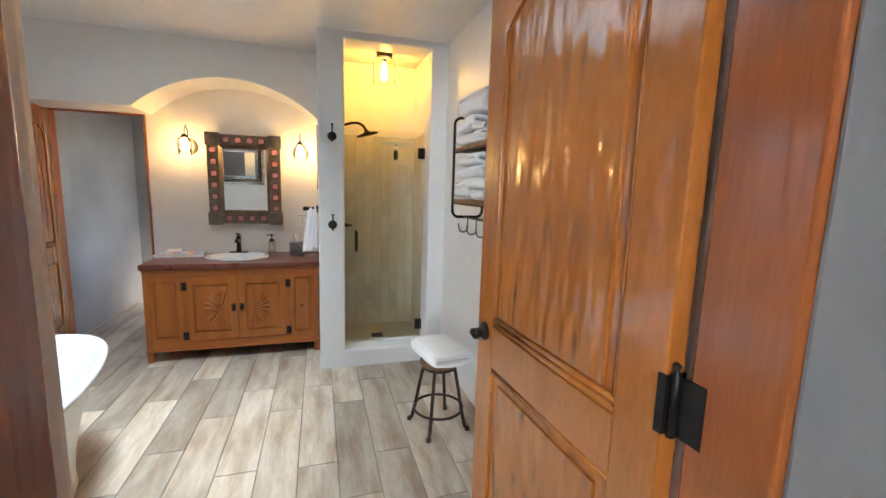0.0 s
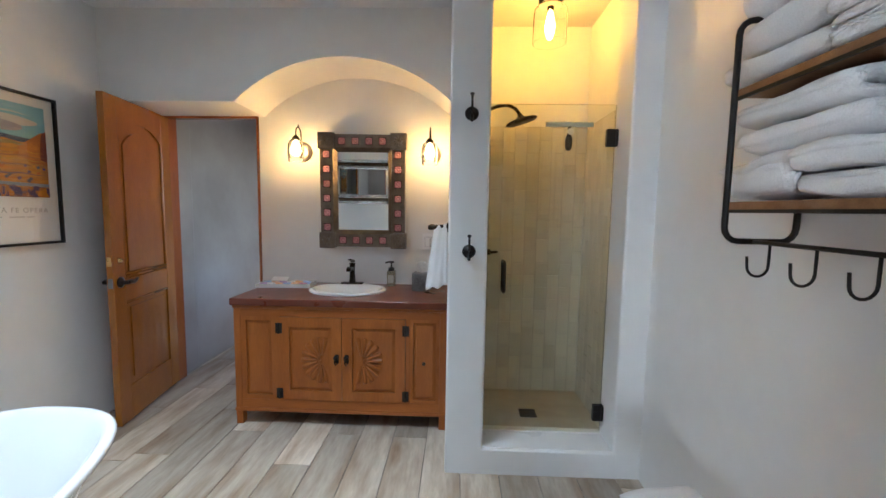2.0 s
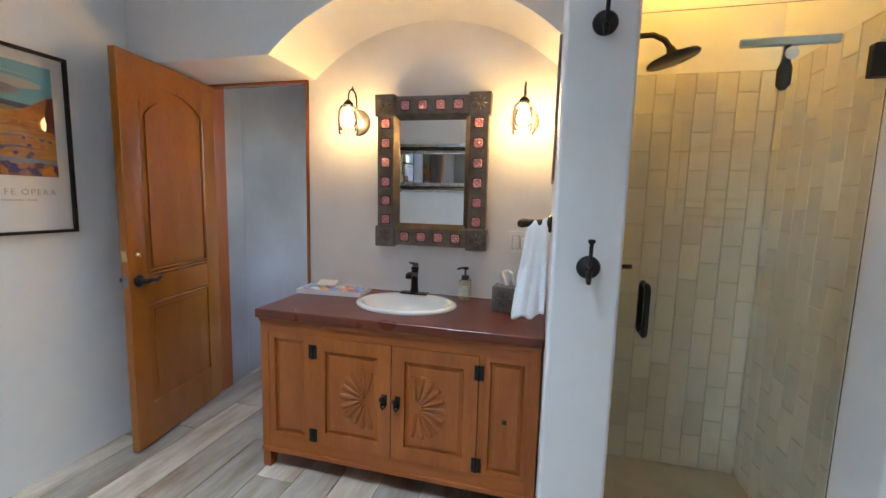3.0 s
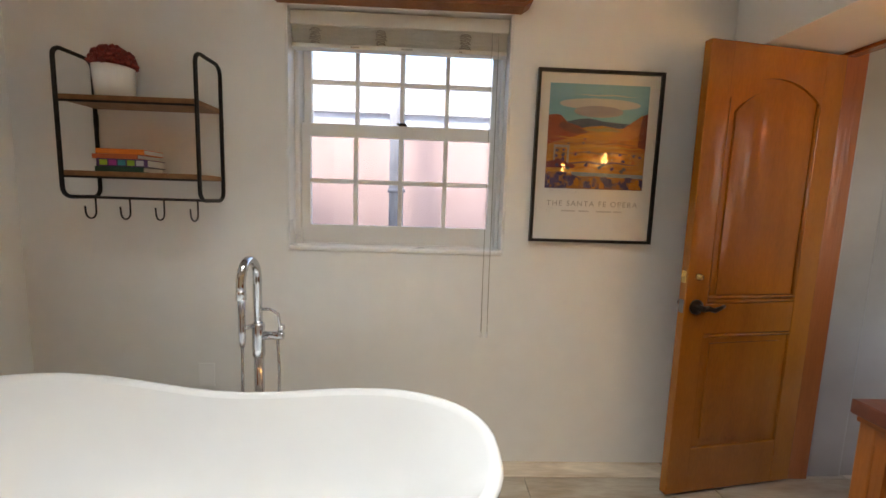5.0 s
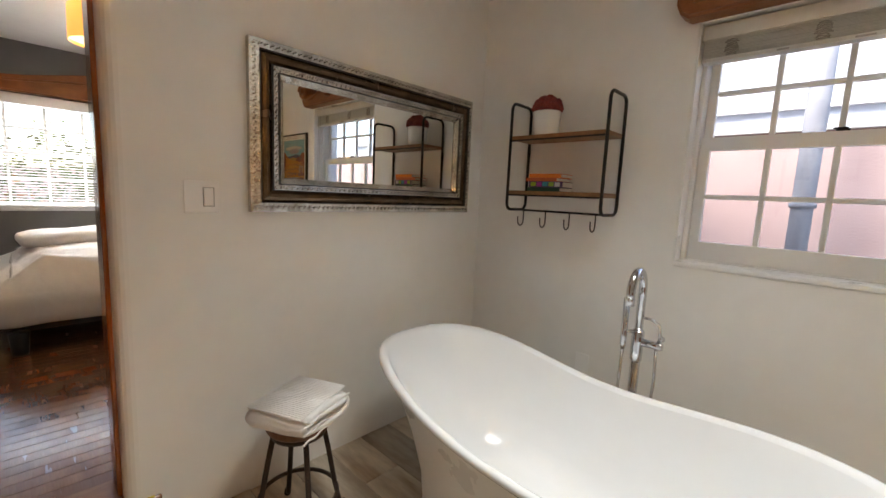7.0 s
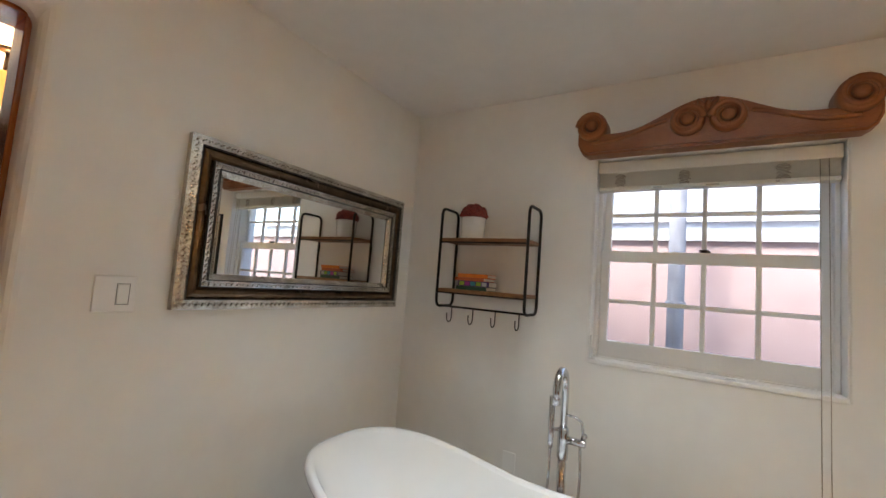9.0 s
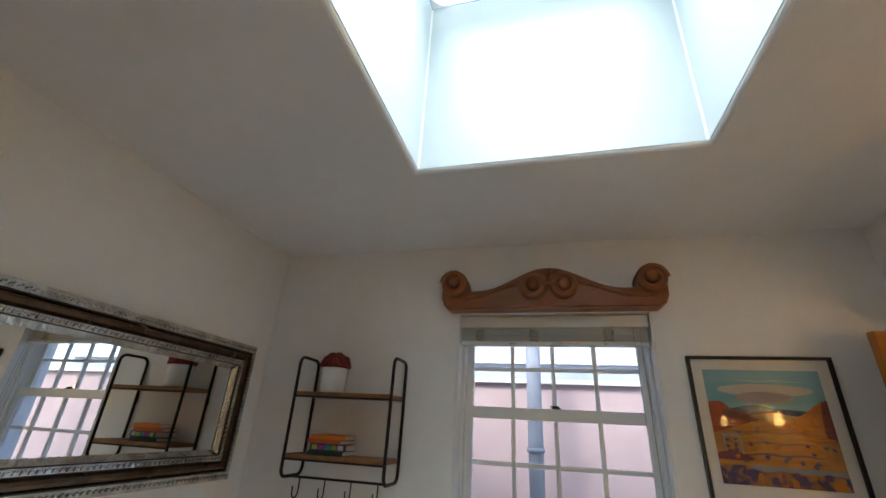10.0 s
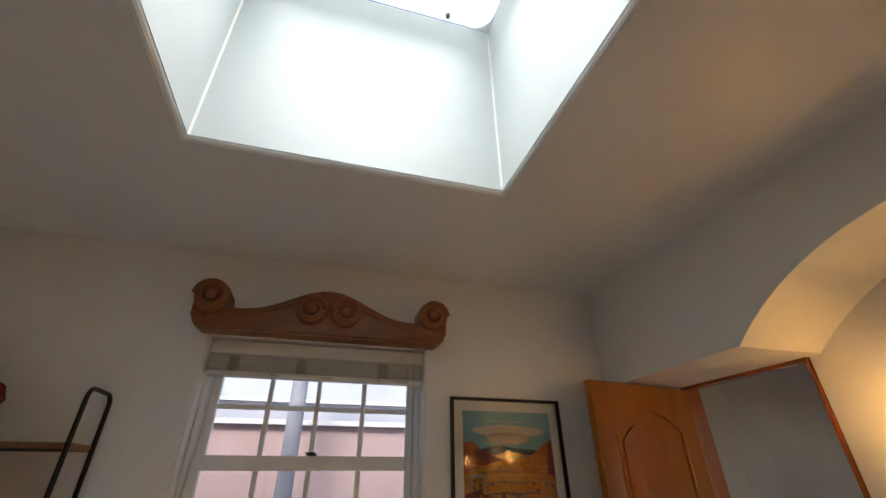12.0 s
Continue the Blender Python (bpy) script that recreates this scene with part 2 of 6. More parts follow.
GROUND = mat("dry_ground", (0.20, 0.16, 0.12), (0.28, 0.23, 0.18), rough=0.95, scale=2, fine=30, grain=0.1, bump=0.01)


# ---------------------------------------------------------------- building helpers
def box(bm, x0, x1, y0, y1, z0, z1, bev=0.0, seg=2):
    v = bmesh.ops.create_cube(bm, size=1)["verts"]
    bmesh.ops.scale(bm, vec=(abs(x1 - x0), abs(y1 - y0), abs(z1 - z0)), verts=v)
    bmesh.ops.translate(bm, vec=((x0 + x1) / 2, (y0 + y1) / 2, (z0 + z1) / 2), verts=v)
    if bev:
        e = {e for w in v for e in w.link_edges}
        bmesh.ops.bevel(bm, geom=list(e), offset=bev, segments=seg, profile=0.5, affect="EDGES", clamp_overlap=True)
    return bm


def bx(*a, **k):
    return box(bmesh.new(), *a, **k)


def tube(bm, pts, r, seg=10, closed=False, caps=True, radii=None):
    """A round bar along points."""
    pts = [Vector(p) for p in pts]
    n, rings, up = len(pts), [], None
    for i, p in enumerate(pts):
        a = pts[i - 1] if (i or closed) else p
        b = pts[(i + 1) % n] if (i < n - 1 or closed) else p
        d = (b - a).normalized()
        if up is None:
            up = Vector((0, 0, 1)) if abs(d.z) < 0.9 else Vector((1, 0, 0))
        s = d.cross(up).normalized()
        up = s.cross(d).normalized()
        rr = radii[i] if radii else r
        rings.append([bm.verts.new(p + (s * math.cos(2 * math.pi * k / seg) + up * math.sin(2 * math.pi * k / seg)) * rr) for k in range(seg)])
    for i in range(n if closed else n - 1):
        a, b = rings[i], rings[(i + 1) % n]
        for k in range(seg):
            bm.faces.new((a[k], a[(k + 1) % seg], b[(k + 1) % seg], b[k])).smooth = True
    if caps and not closed:
        bm.faces.new(rings[0][::-1])
        bm.faces.new(rings[-1])
    return bm


def lathe(bm, profile, centre=(0, 0, 0), seg=24, axis="z", caps=True):
    """A turned body from (radius, height) pairs."""
    c, rings = Vector(centre), []
    for r, h in profile:
        ring = []
        for k in range(seg):
            u, v = r * math.cos(2 * math.pi * k / seg), r * math.sin(2 * math.pi * k / seg)
            ring.append(bm.verts.new(c + Vector({"z": (u, v, h), "y": (u, h, -v), "x": (h, u, v)}[axis])))
        rings.append(ring)
    for a, b in zip(rings, rings[1:]):
        for k in range(seg):
            bm.faces.new((a[k], a[(k + 1) % seg], b[(k + 1) % seg], b[k])).smooth = True
    if caps:
        if profile[0][0] > 1e-5:
            bm.faces.new(rings[0][::-1])
        if profile[-1][0] > 1e-5:
            bm.faces.new(rings[-1])
    bmesh.ops.remove_doubles(bm, verts=[w for r in (rings[0], rings[-1]) for w in r], dist=1e-6)
    return bm


def prism(bm, pts, d0, d1, to):
    """An outline of (u, v) drawn from depth d0 to d1; to(u, v, d) gives the place."""
    a = [bm.verts.new(to(u, v, d0)) for u, v in pts]
    b = [bm.verts.new(to(u, v, d1)) for u, v in pts]
    bm.faces.new(a), bm.faces.new(b[::-1])
    for i in range(len(pts)):
        j = (i + 1) % len(pts)
        bm.faces.new((a[j], a[i], b[i], b[j]))
    bmesh.ops.recalc_face_normals(bm, faces=bm.faces[:])
    return bm


def slab(bm, us, vs, solid, d0, d1, to):
    """A wall of cells with openings where solid(i, j) is false; its faces share corners."""
    va = {(i, j, k): None for i in range(len(us)) for j in range(len(vs)) for k in (0, 1)}

    def v(i, j, k):
        if va[i, j, k] is None:
            va[i, j, k] = bm.verts.new(to(us[i], vs[j], (d0, d1)[k]))
        return va[i, j, k]
    ni, nj = len(us) - 1, len(vs) - 1
    on = lambda i, j: 0 <= i < ni and 0 <= j < nj and solid(i, j)
    for i in range(ni):
        for j in range(nj):
            if not on(i, j):
                continue
            for k in (0, 1):
                bm.faces.new((v(i, j, k), v(i + 1, j, k), v(i + 1, j + 1, k), v(i, j + 1, k)))
            for di, dj, p, q in ((-1, 0, (i, j), (i, j + 1)), (1, 0, (i + 1, j), (i + 1, j + 1)), (0, -1, (i, j), (i + 1, j)), (0, 1, (i, j + 1), (i + 1, j + 1))):
                if not on(i + di, j + dj):
                    bm.faces.new((v(*p, 0), v(*q, 0), v(*q, 1), v(*p, 1)))
    bmesh.ops.recalc_face_normals(bm, faces=bm.faces[:])
    return bm


XZ = lambda u, v, d: (u, d, v)
YZ = lambda u, v, d: (d, u, v)
XY = lambda u, v, d: (u, v, d)


def mesh_of(name, bm, material):
    me = bpy.data.meshes.new(name)
    bm.to_mesh(me)
    bm.free()
    for m in (material if isinstance(material, (list, tuple)) else [material]):
        me.materials.append(m)
    return me


def part(name, bm, material, parent, label=""):
    ob = new(name, mesh_of(name, bm, material))
    ob.parent = parent
    return tagged(ob, label)


def thing(name, label, category, m=None, group="", kind=""):
    ob = new(name)
    ob.empty_display_size = 0.1
    if m is not None:
        ob.matrix_world = m
    return tagged(ob, label, category, group, kind)


def solo(name, bm, material, label, category, m=None, group="", kind=""):
    ob = new(name, mesh_of(name, bm, material))
    if m is not None:
        ob.matrix_world = m
    return tagged(ob, label, category, group, kind)


def setting(name, bm, material, label, category, bev=0.0, seg=3):
    ob = solo(name, bm, material, label, category, kind="structure")
    if bev:
        b = ob.modifiers.new("soft_edges", "BEVEL")
        b.width, b.segments, b.limit_method, b.angle_limit = bev, seg, "ANGLE", radians(40)
        for f in ob.data.polygons:
            f.use_smooth = False
    return ob


def smooth_all(bm):
    for f in bm.faces:
        f.smooth = True
    return bm


# ---------------------------------------------------------------- the shell of the bathroom
H = 2.62          # bathroom ceiling
E = 3.28          # east wall
N = 3.745         # back wall behind the vanity
BF = 0.16         # bedroom floor
floor = setting("floor", bx(-0.1, E + 0.1, -0.02, 5.7, -0.12, -0.006), GROUT, "grey grout bed of the plank tile floor", "floor")
wall_west = setting("wall_west", slab(bmesh.new(), [-0.3, 1.238, 2.262, N + 0.3], [-0.1, 1.094, 2.195, H + 0.1], lambda i, j: (i, j) != (1, 1), -0.28, 0, YZ),
                    PLASTER, "white hand-trowelled plaster wall with a window", "wall", 0.012)
wall_south = setting("wall_south", slab(bmesh.new(), [-0.05, 1.985, 2.895, E + 0.3], [-0.1, BF, 2.2, H + 0.1], lambda i, j: (i, j) not in ((1, 1), (1, 0)), -0.22, 0, XZ),
                     PLASTER, "white plaster wall with the entry doorway", "wall", 0.045, 5)
wall_east = setting("wall_east", bx(E, E + 0.25, -0.05, N + 0.25, -0.1, 2.9), PLASTER, "white plaster wall with a towel shelf", "wall")
wall_north = setting("wall_north", slab(bmesh.new(), [-0.05, 0.107, 0.82, E + 0.05], [-0.1, 2.06, 2.9], lambda i, j: (i, j) != (1, 0), N, N + 0.1, XZ),
                     PLASTER, "white plaster wall behind the vanity with a doorway", "wall", 0.01)
_arch = [(2.267 - 0.0, 2.05)] + [(1.57 + 1.015 * math.cos(radians(a)), 1.315 + 1.015 * math.sin(radians(a))) for a in [46.6 + i * (133.4 - 46.6) / 28 for i in range(29)]]
_arch = [p for p in _arch if p[0] <= 2.268]
arch_wall = setting("wall_arch", prism(bmesh.new(), [(-0.06, 2.05), (-0.06, H + 0.06), (2.33, H + 0.06), (2.33, 2.05)] + _arch, 3.315, N + 0.06, XZ),
                    PLASTER, "plaster soffit with a shallow arch over the vanity", "wall", 0.025)
partition = setting("wall_shower", slab(bmesh.new(), [2.267, 2.465, 3.142, E + 0.05], [-0.08, 0.14, 2.567, H + 0.05], lambda i, j: (i, j) != (1, 1), 2.73, 2.95, XZ),
                    PLASTER_WHITE, "white plaster shower front with a tall opening", "wall", 0.012)
partition_side = setting("wall_shower_side", bx(2.267, 2.452, 2.93, N + 0.05, -0.08, 2.85), PLASTER_WHITE, "white plaster wall between vanity and shower", "wall")
ceiling = setting("ceiling", slab(bmesh.new(), [-0.3, 0.845, 1.775, 2.46, E + 0.3], [-0.3, 1.205, 2.375, 2.94, N + 0.3],
                                  lambda i, j: (i, j) not in ((1, 1), (3, 3)), H, 3.70, XY), PLASTER_CEIL, "white plaster ceiling", "ceiling", 0.018)
shower_ceiling = setting("ceiling_shower", bx(2.4, E + 0.1, 2.9, N + 0.1, 2.69, 2.78), PLASTER_WHITE, "white ceiling of the shower", "ceiling")
# bright inner faces of the skylight shaft
shaft = setting("skylight_shaft", slab(bmesh.new(), [0.8452, 0.8475, 1.7725, 1.7748], [1.2052, 1.2075, 2.3725, 2.3748], lambda i, j: (i, j) != (1, 1), H + 0.018, 3.69, XY),
                SHAFT, "smooth white shaft walls of the skylight", "skylight")
skylight = thing("skylight", "white diffusing skylight lens on a metal curb", "skylight", pose(1.31, 1.79, 3.69), kind="structure")
part("lens", bx(-0.46, 0.46, -0.58, 0.58, 0.006, 0.02), SKY_LENS, skylight, "glowing white lens")
_c = bmesh.new()
for sx, sy in ((-1, -1), (1, -1), (-1, 1), (1, 1)):
    pts = [(sx * 0.457, sy * 0.577)] + [(sx * (0.457 - 0.1 + 0.1 * math.cos(radians(a))), sy * (0.577 - 0.1 + 0.1 * math.sin(radians(a)))) for a in range(0, 91, 15)]
    prism(_c, pts, -0.006, 0.004, XY)
part("curb_corner", _c, WHITE_PAINT, skylight, "rounded white corner pieces")
for y in (-0.35, 0.35):
    part("clip", lathe(bmesh.new(), [(0, -0.012), (0.012, -0.01), (0.013, 0), (0.013, 0.006)], (-0.43, y, 0)), STEEL_GREY, skylight)

# ---------------------------------------------------------------- the shells of bedroom and hall, and outdoors
bedroom_floor = setting("bedroom_floor", bx(-1.6, 4.6, -4.7, -0.2, -0.1, BF - 0.004), TRIM_WOOD, "base of the bedroom's board floor", "floor")
wall_bed_north = setting("wall_bedroom_north", slab(bmesh.new(), [-1.6, 1.985, 2.883, 4.6], [0, 2.2, 2.95], lambda i, j: (i, j) != (1, 0), -0.226, -0.221, XZ), BED_GREY, "dark grey painted bedroom wall beside the doorway", "wall")
wall_bed_south = setting("wall_bedroom_south", slab(bmesh.new(), [-1.6, -0.05, 2.58, 4.6], [0, 1.04, 2.2, 2.95], lambda i, j: (i, j) != (1, 1), -4.6, -4.35, XZ), BED_GREY, "dark grey painted bedroom wall with a wide window", "wall")
wall_bed_west = setting("wall_bedroom_west", bx(-1.6, -1.4, -4.6, -0.2, 0, 2.95), BED_GREY, "dark grey painted bedroom wall", "wall")
wall_bed_east = setting("wall_bedroom_east", bx(4.4, 4.6, -4.6, -0.2, 0, 2.95), BED_GREY, "dark grey painted bedroom wall", "wall")
ceiling_bed = setting("ceiling_bedroom", bx(-1.6, 4.6, -4.6, -0.2, 2.72, 2.95), PLASTER_CEIL, "white bedroom ceiling", "ceiling")
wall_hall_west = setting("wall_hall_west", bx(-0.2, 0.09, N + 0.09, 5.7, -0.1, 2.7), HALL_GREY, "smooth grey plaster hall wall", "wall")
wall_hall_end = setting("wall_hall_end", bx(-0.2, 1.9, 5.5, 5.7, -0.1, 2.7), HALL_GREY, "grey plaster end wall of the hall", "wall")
# out of view; its opening is added for the fill lamp
wall_hall_east = setting("wall_hall_east", slab(bmesh.new(), [N + 0.09, 4.1, 5.2, 5.7], [-0.1, 0.9, 2.1, 2.7], lambda i, j: (i, j) != (1, 1), 1.6, 1.8, YZ), HALL_GREY, "unseen grey plaster hall wall with an added opening", "wall")
ceiling_hall = setting("ceiling_hall", bx(-0.2, 1.9, N + 0.09, 5.7, 2.4, 2.7), PLASTER_CEIL, "plaster hall ceiling", "ceiling")
# reveal darkened by colour, so its lit edge does not stand out
hall_reveal = setting("wall_hall_reveal", bx(0.0, 0.102, N + 0.107, N + 0.32, -0.1, 2.4, bev=0.03, seg=4), HALL_GREY, "plaster door reveal in the hall's grey", "wall")
ground = setting("ground", bx(-60, 60, -60, 60, -0.6, -0.5), GROUND, "dry earth ground", "ground")
pink_wall = setting("pink_wall", bx(-3.25, -3.0, -3.0, 7.0, -0.5, 2.12), PINK_STUCCO, "pink stucco neighbouring wall outside", "wall")

# ---------------------------------------------------------------- bathroom: fixed joinery
def door_leaf(name, label, m, width, height, thick, lock_z, kind="structure"):
    """A panelled door with an arched upper panel; hinge edge at x = 0, faces towards -y and +y."""
    d = thing(name, label, "door", m, kind=kind)
    st, t = 0.115, thick / 2
    part("stile", bx(0, st, -t, t, 0, height, bev=0.004), DOOR_WOOD, d)
    part("stile", bx(width - st, width, -t, t, 0, height, bev=0.004), DOOR_WOOD, d)
    part("bottom_rail", bx(st - 0.002, width - st + 0.002, -t + 0.001, t - 0.001, 0, 0.22, bev=0.004), DOOR_WOOD, d)
    part("middle_rail", bx(st - 0.002, width - st + 0.002, -t + 0.001, t - 0.001, lock_z, lock_z + 0.14, bev=0.004), DOOR_WOOD, d)
    mid, half, top = width / 2, width / 2 - st + 0.002, height - 0.13
    sag = 0.10
    rad = (half * half + sag * sag) / (2 * sag)
    a = math.degrees(math.asin(half / rad))
    pts = [(mid - half, height)] + [(mid + rad * math.sin(radians(q)), top - rad + rad * math.cos(radians(q))) for q in [-a + 2 * a * i / 20 for i in range(21)]] + [(mid + half, height)]
    part("top_rail", prism(bmesh.new(), pts, -t + 0.001, t - 0.001, XZ), DOOR_WOOD, d)
    # panels lie a little lower, with a raised field
    part("panel", bx(st - 0.01, width - st + 0.01, -t + 0.012, t - 0.012, lock_z + 0.13, height - 0.05), DOOR_PANEL, d)
    part("panel", bx(st - 0.01, width - st + 0.01, -t + 0.012, t - 0.012, 0.21, lock_z + 0.01), DOOR_PANEL, d)
    fl = [(mid - half + 0.045, lock_z + 0.185), (mid + half - 0.045, lock_z + 0.185)] + [(mid - (half - 0.045) / half * rad * math.sin(radians(q)), top - 0.05 - rad + rad * math.cos(radians(q))) for q in [-a + 2 * a * i / 16 for i in range(17)]]
    for s in (-1, 1):
        f = prism(bmesh.new(), fl, s * (t - 0.013), s * (t - 0.003), XZ)
        part("raised_field", f, DOOR_PANEL, d)
        part("raised_field", bx(mid - half + 0.045, mid + half - 0.045, s * (t - 0.013), s * (t - 0.003), 0.265, lock_z - 0.045), DOOR_PANEL, d)
        for z in (lock_z - 0.01, lock_z + 0.15, lock_z + 0.17):
            part("bead", tube(bmesh.new(), [(st, s * (t - 0.008), z), (width - st, s * (t - 0.008), z)], 0.009, 8), DOOR_WOOD, d)
        for x in (st + 0.004, width - st - 0.004):
            part("bead", tube(bmesh.new(), [(x, s * (t - 0.009), lock_z + 0.15), (x, s * (t - 0.009), height - 0.22)], 0.008, 8), DOOR_WOOD, d)
    return d


def lever(d, x, z, side, reach, material=None):
    """A round rose with a lever handle on one face of a door."""
    material = material or BRONZE
    s = side
    h = part("handle", lathe(bmesh.new(), [(0.0, 0.0), (0.033, 0.0), (0.033, s * 0.008), (0.024, s * 0.014), (0.013, s * 0.02), (0.013, s * 0.05), (0, s * 0.05)], (x, s * 0.022, z), 20, "y"), material, d, "dark bronze lever handle")
    pts = [(x, s * 0.066, z), (x + reach * 0.2, s * 0.07, z + 0.004), (x + reach * 0.5, s * 0.068, z - 0.006), (x + reach * 0.8, s * 0.066, z + 0.004), (x + reach, s * 0.062, z + 0.012)]
    part("lever", tube(bmesh.new(), pts, 0.01, 10, radii=[0.013, 0.012, 0.011, 0.009, 0.006]), material, h)
    return h


# entry door, open against the room, hinge on the east jamb
_hx, _hy, _ex, _ey = 2.864, -0.045, 2.832, 0.735
entry = door_leaf("door_1", "open amber varnished pine door with arched panel", pose(_hx, _hy, BF + 0.012, 0, 0, math.degrees(math.atan2(_ey - _hy, _ex - _hx))), 0.785, 2.0, 0.044, 0.71)
lever(entry, 0.73, 0.82, 1, -0.06), lever(entry, 0.73, 0.82, -1, -0.06)
for z in (0.2, 0.935, 1.78):
    hg = part("hinge", bx(-0.004, 0.0, -0.022, 0.02, z - 0.055, z + 0.055, bev=0.001), BLACK_METAL, entry, "black butt hinge")
    part("hinge_pin", lathe(bmesh.new(), [(0.008, -0.058), (0.008, 0.058), (0.003, 0.066), (0.007, 0.074), (0, 0.08)], (-0.010, 0.009, z), 12), BLACK_METAL, hg)
    part("hinge_flap", bx(-0.062, -0.010, 0.0012, 0.0045, z - 0.055, z + 0.055), BLACK_METAL, hg)
    part("hinge_plate", bx(-0.004, 0.014, 0.0222, 0.0245, z - 0.055, z + 0.055), BLACK_METAL, hg)

# jambs of the entry doorway
entry_frame = thing("door_frame_1", "dark varnished wooden frame of the entry doorway", "door frame", kind="structure")
part("jamb", bx(1.97, 2.0, -0.215, -0.085, BF, 2.2, bev=0.005), TRIM_WOOD, entry_frame)
part("jamb", bx(2.864, 2.915, -0.2195, -0.075, BF, 2.2, bev=0.005), TRIM_WOOD, entry_frame)
part("head", bx(1.97, 2.94, -0.238, -0.08, 2.185, 2.215, bev=0.004), TRIM_WOOD, entry_frame)
sill = solo("threshold", bx(1.875, 2.935, -0.232, 0.012, BF - 0.028, BF, bev=0.008, seg=3), BED_FLOOR, "worn wooden threshold board above the step", "threshold")
step_riser = setting("step_riser", bx(1.95, 2.95, -0.19, -0.002, -0.1, BF - 0.028), PLASTER, "plastered riser under the threshold", "step")
tape = solo("warning_tape", bx(1.9, 2.9, -0.012, 0.008, BF + 0.001, BF + 0.003), YELLOW, "yellow warning tape along the step edge", "tape")

# hall door, open into the room
_hx, _hy, _ex, _ey = 0.122, 3.735, 0.24, 3.03
hall_door = door_leaf("door_2", "open amber varnished pine door to the hall", pose(_hx, _hy, 0.012, 0, 0, math.degrees(math.atan2(_ey - _hy, _ex - _hx))), 0.71, 2.025, 0.04, 0.77)
for _c in hall_door.children:
    _c.data.materials[0] = HALL_PANEL
lever(hall_door, 0.655, 0.90, 1, -0.11), lever(hall_door, 0.655, 0.90, -1, -0.11)
part("deadbolt", lathe(bmesh.new(), [(0, 0), (0.017, 0), (0.017, 0.006), (0.011, 0.012), (0.011, 0.02), (0, 0.022)], (0.655, 0.02, 1.035), 18, "y"), BRASS, hall_door, "brass deadbolt knob")
part("strike_plate", bx(0.708, 0.7125, -0.013, 0.013, 1.005, 1.06, bev=0.001), BRASS, hall_door, "brass bolt plate")
part("latch_plate", bx(0.708, 0.7125, -0.013, 0.013, 0.87, 0.93, bev=0.001), STEEL_GREY, hall_door, "dark latch plate")
hall_frame = thing("door_frame_2", "dark varnished wooden frame of the hall doorway", "door frame", kind="structure")
part("jamb", bx(0.105, 0.125, N - 0.012, N + 0.106, 0, 2.06, bev=0.003), TRIM_WOOD, hall_frame)
part("jamb", bx(0.805, 0.822, N - 0.006, N + 0.106, 0, 2.06, bev=0.003), TRIM_WOOD, hall_frame)
part("head", bx(0.105, 0.822, N - 0.012, N + 0.05, 2.036, 2.064, bev=0.003), TRIM_WOOD, hall_frame)


# west window
def sash(w, y0, y1, z0, z1, x, rows, cols, rail_b, rail_t, stile, glass):
    s = part("sash", slab(bmesh.new(), [y0, y0 + stile, y1 - stile, y1], [z0, z0 + rail_b, z1 - rail_t, z1], lambda i, j: (i, j) != (1, 1), x - 0.018, x + 0.018, YZ), WHITE_PAINT, w, "white painted wooden sash")
    ya, yb, za, zb = y0 + stile, y1 - stile, z0 + rail_b, z1 - rail_t
    for c in range(1, cols):
        y = ya + (yb - ya) * c / cols
        part("muntin", bx(x - 0.012, x + 0.014, y - 0.011, y + 0.011, za, zb, bev=0.004), WHITE_PAINT, s)
    for r in range(1, rows):
        z = za + (zb - za) * r / rows
        part("muntin", bx(x - 0.011, x + 0.013, ya, yb, z - 0.011, z + 0.011, bev=0.004), WHITE_PAINT, s)
    for c in range(cols):
        for r in range(rows):
            p = part("pane", bx(x - 0.006, x - 0.003, ya + (yb - ya) * c / cols, ya + (yb - ya) * (c + 1) / cols, za + (zb - za) * r / rows, za + (zb - za) * (r + 1) / rows), glass, s)
            p.visible_shadow = False


window_1 = thing("window_1", "white painted double-hung window with small panes", "window", kind="structure")
part("window_frame", slab(bmesh.new(), [1.236, 1.263, 2.245, 2.28], [1.085, 1.111, 2.172, 2.2], lambda i, j: (i, j) != (1, 1), -0.25, -0.1, YZ), WHITE_PAINT, window_1, "white painted frame")
part("window_sill", bx(-0.12, 0.007, 1.236, 2.264, 1.082, 1.106, bev=0.006), WHITE_PAINT, window_1, "white painted sill board")
for ya, yb in ((1.236, 1.2425), (2.2575, 2.264)):
    part("reveal_board", bx(-0.102, 0.004, ya, yb, 1.1065, 2.1925, bev=0.002), WHITE_PAINT, window_1, "white painted reveal")
part("reveal_board", bx(-0.102, 0.004, 1.236, 2.264, 2.193, 2.1985, bev=0.002), WHITE_PAINT, window_1, "white painted reveal")
for ya, yb in ((1.243, 1.264), (2.238, 2.257)):
    part("stop_bead", bx(-0.112, -0.086, ya, yb, 1.107, 2.19, bev=0.003), WHITE_PAINT, window_1)
sash(window_1, 1.266, 2.242, 1.112, 1.70, -0.135, 2, 4, 0.09, 0.06, 0.04, WINDOW_GLASS)
sash(window_1, 1.266, 2.242, 1.655, 2.17, -0.18, 2, 4, 0.045, 0.05, 0.036, WINDOW_GLASS)
part("sash_lock", lathe(bmesh.new(), [(0, 0), (0.022, 0), (0.022, 0.008), (0.012, 0.016), (0, 0.018)], (-0.13, 1.76, 1.70), 16), BRONZE, window_1, "dark sash lock")
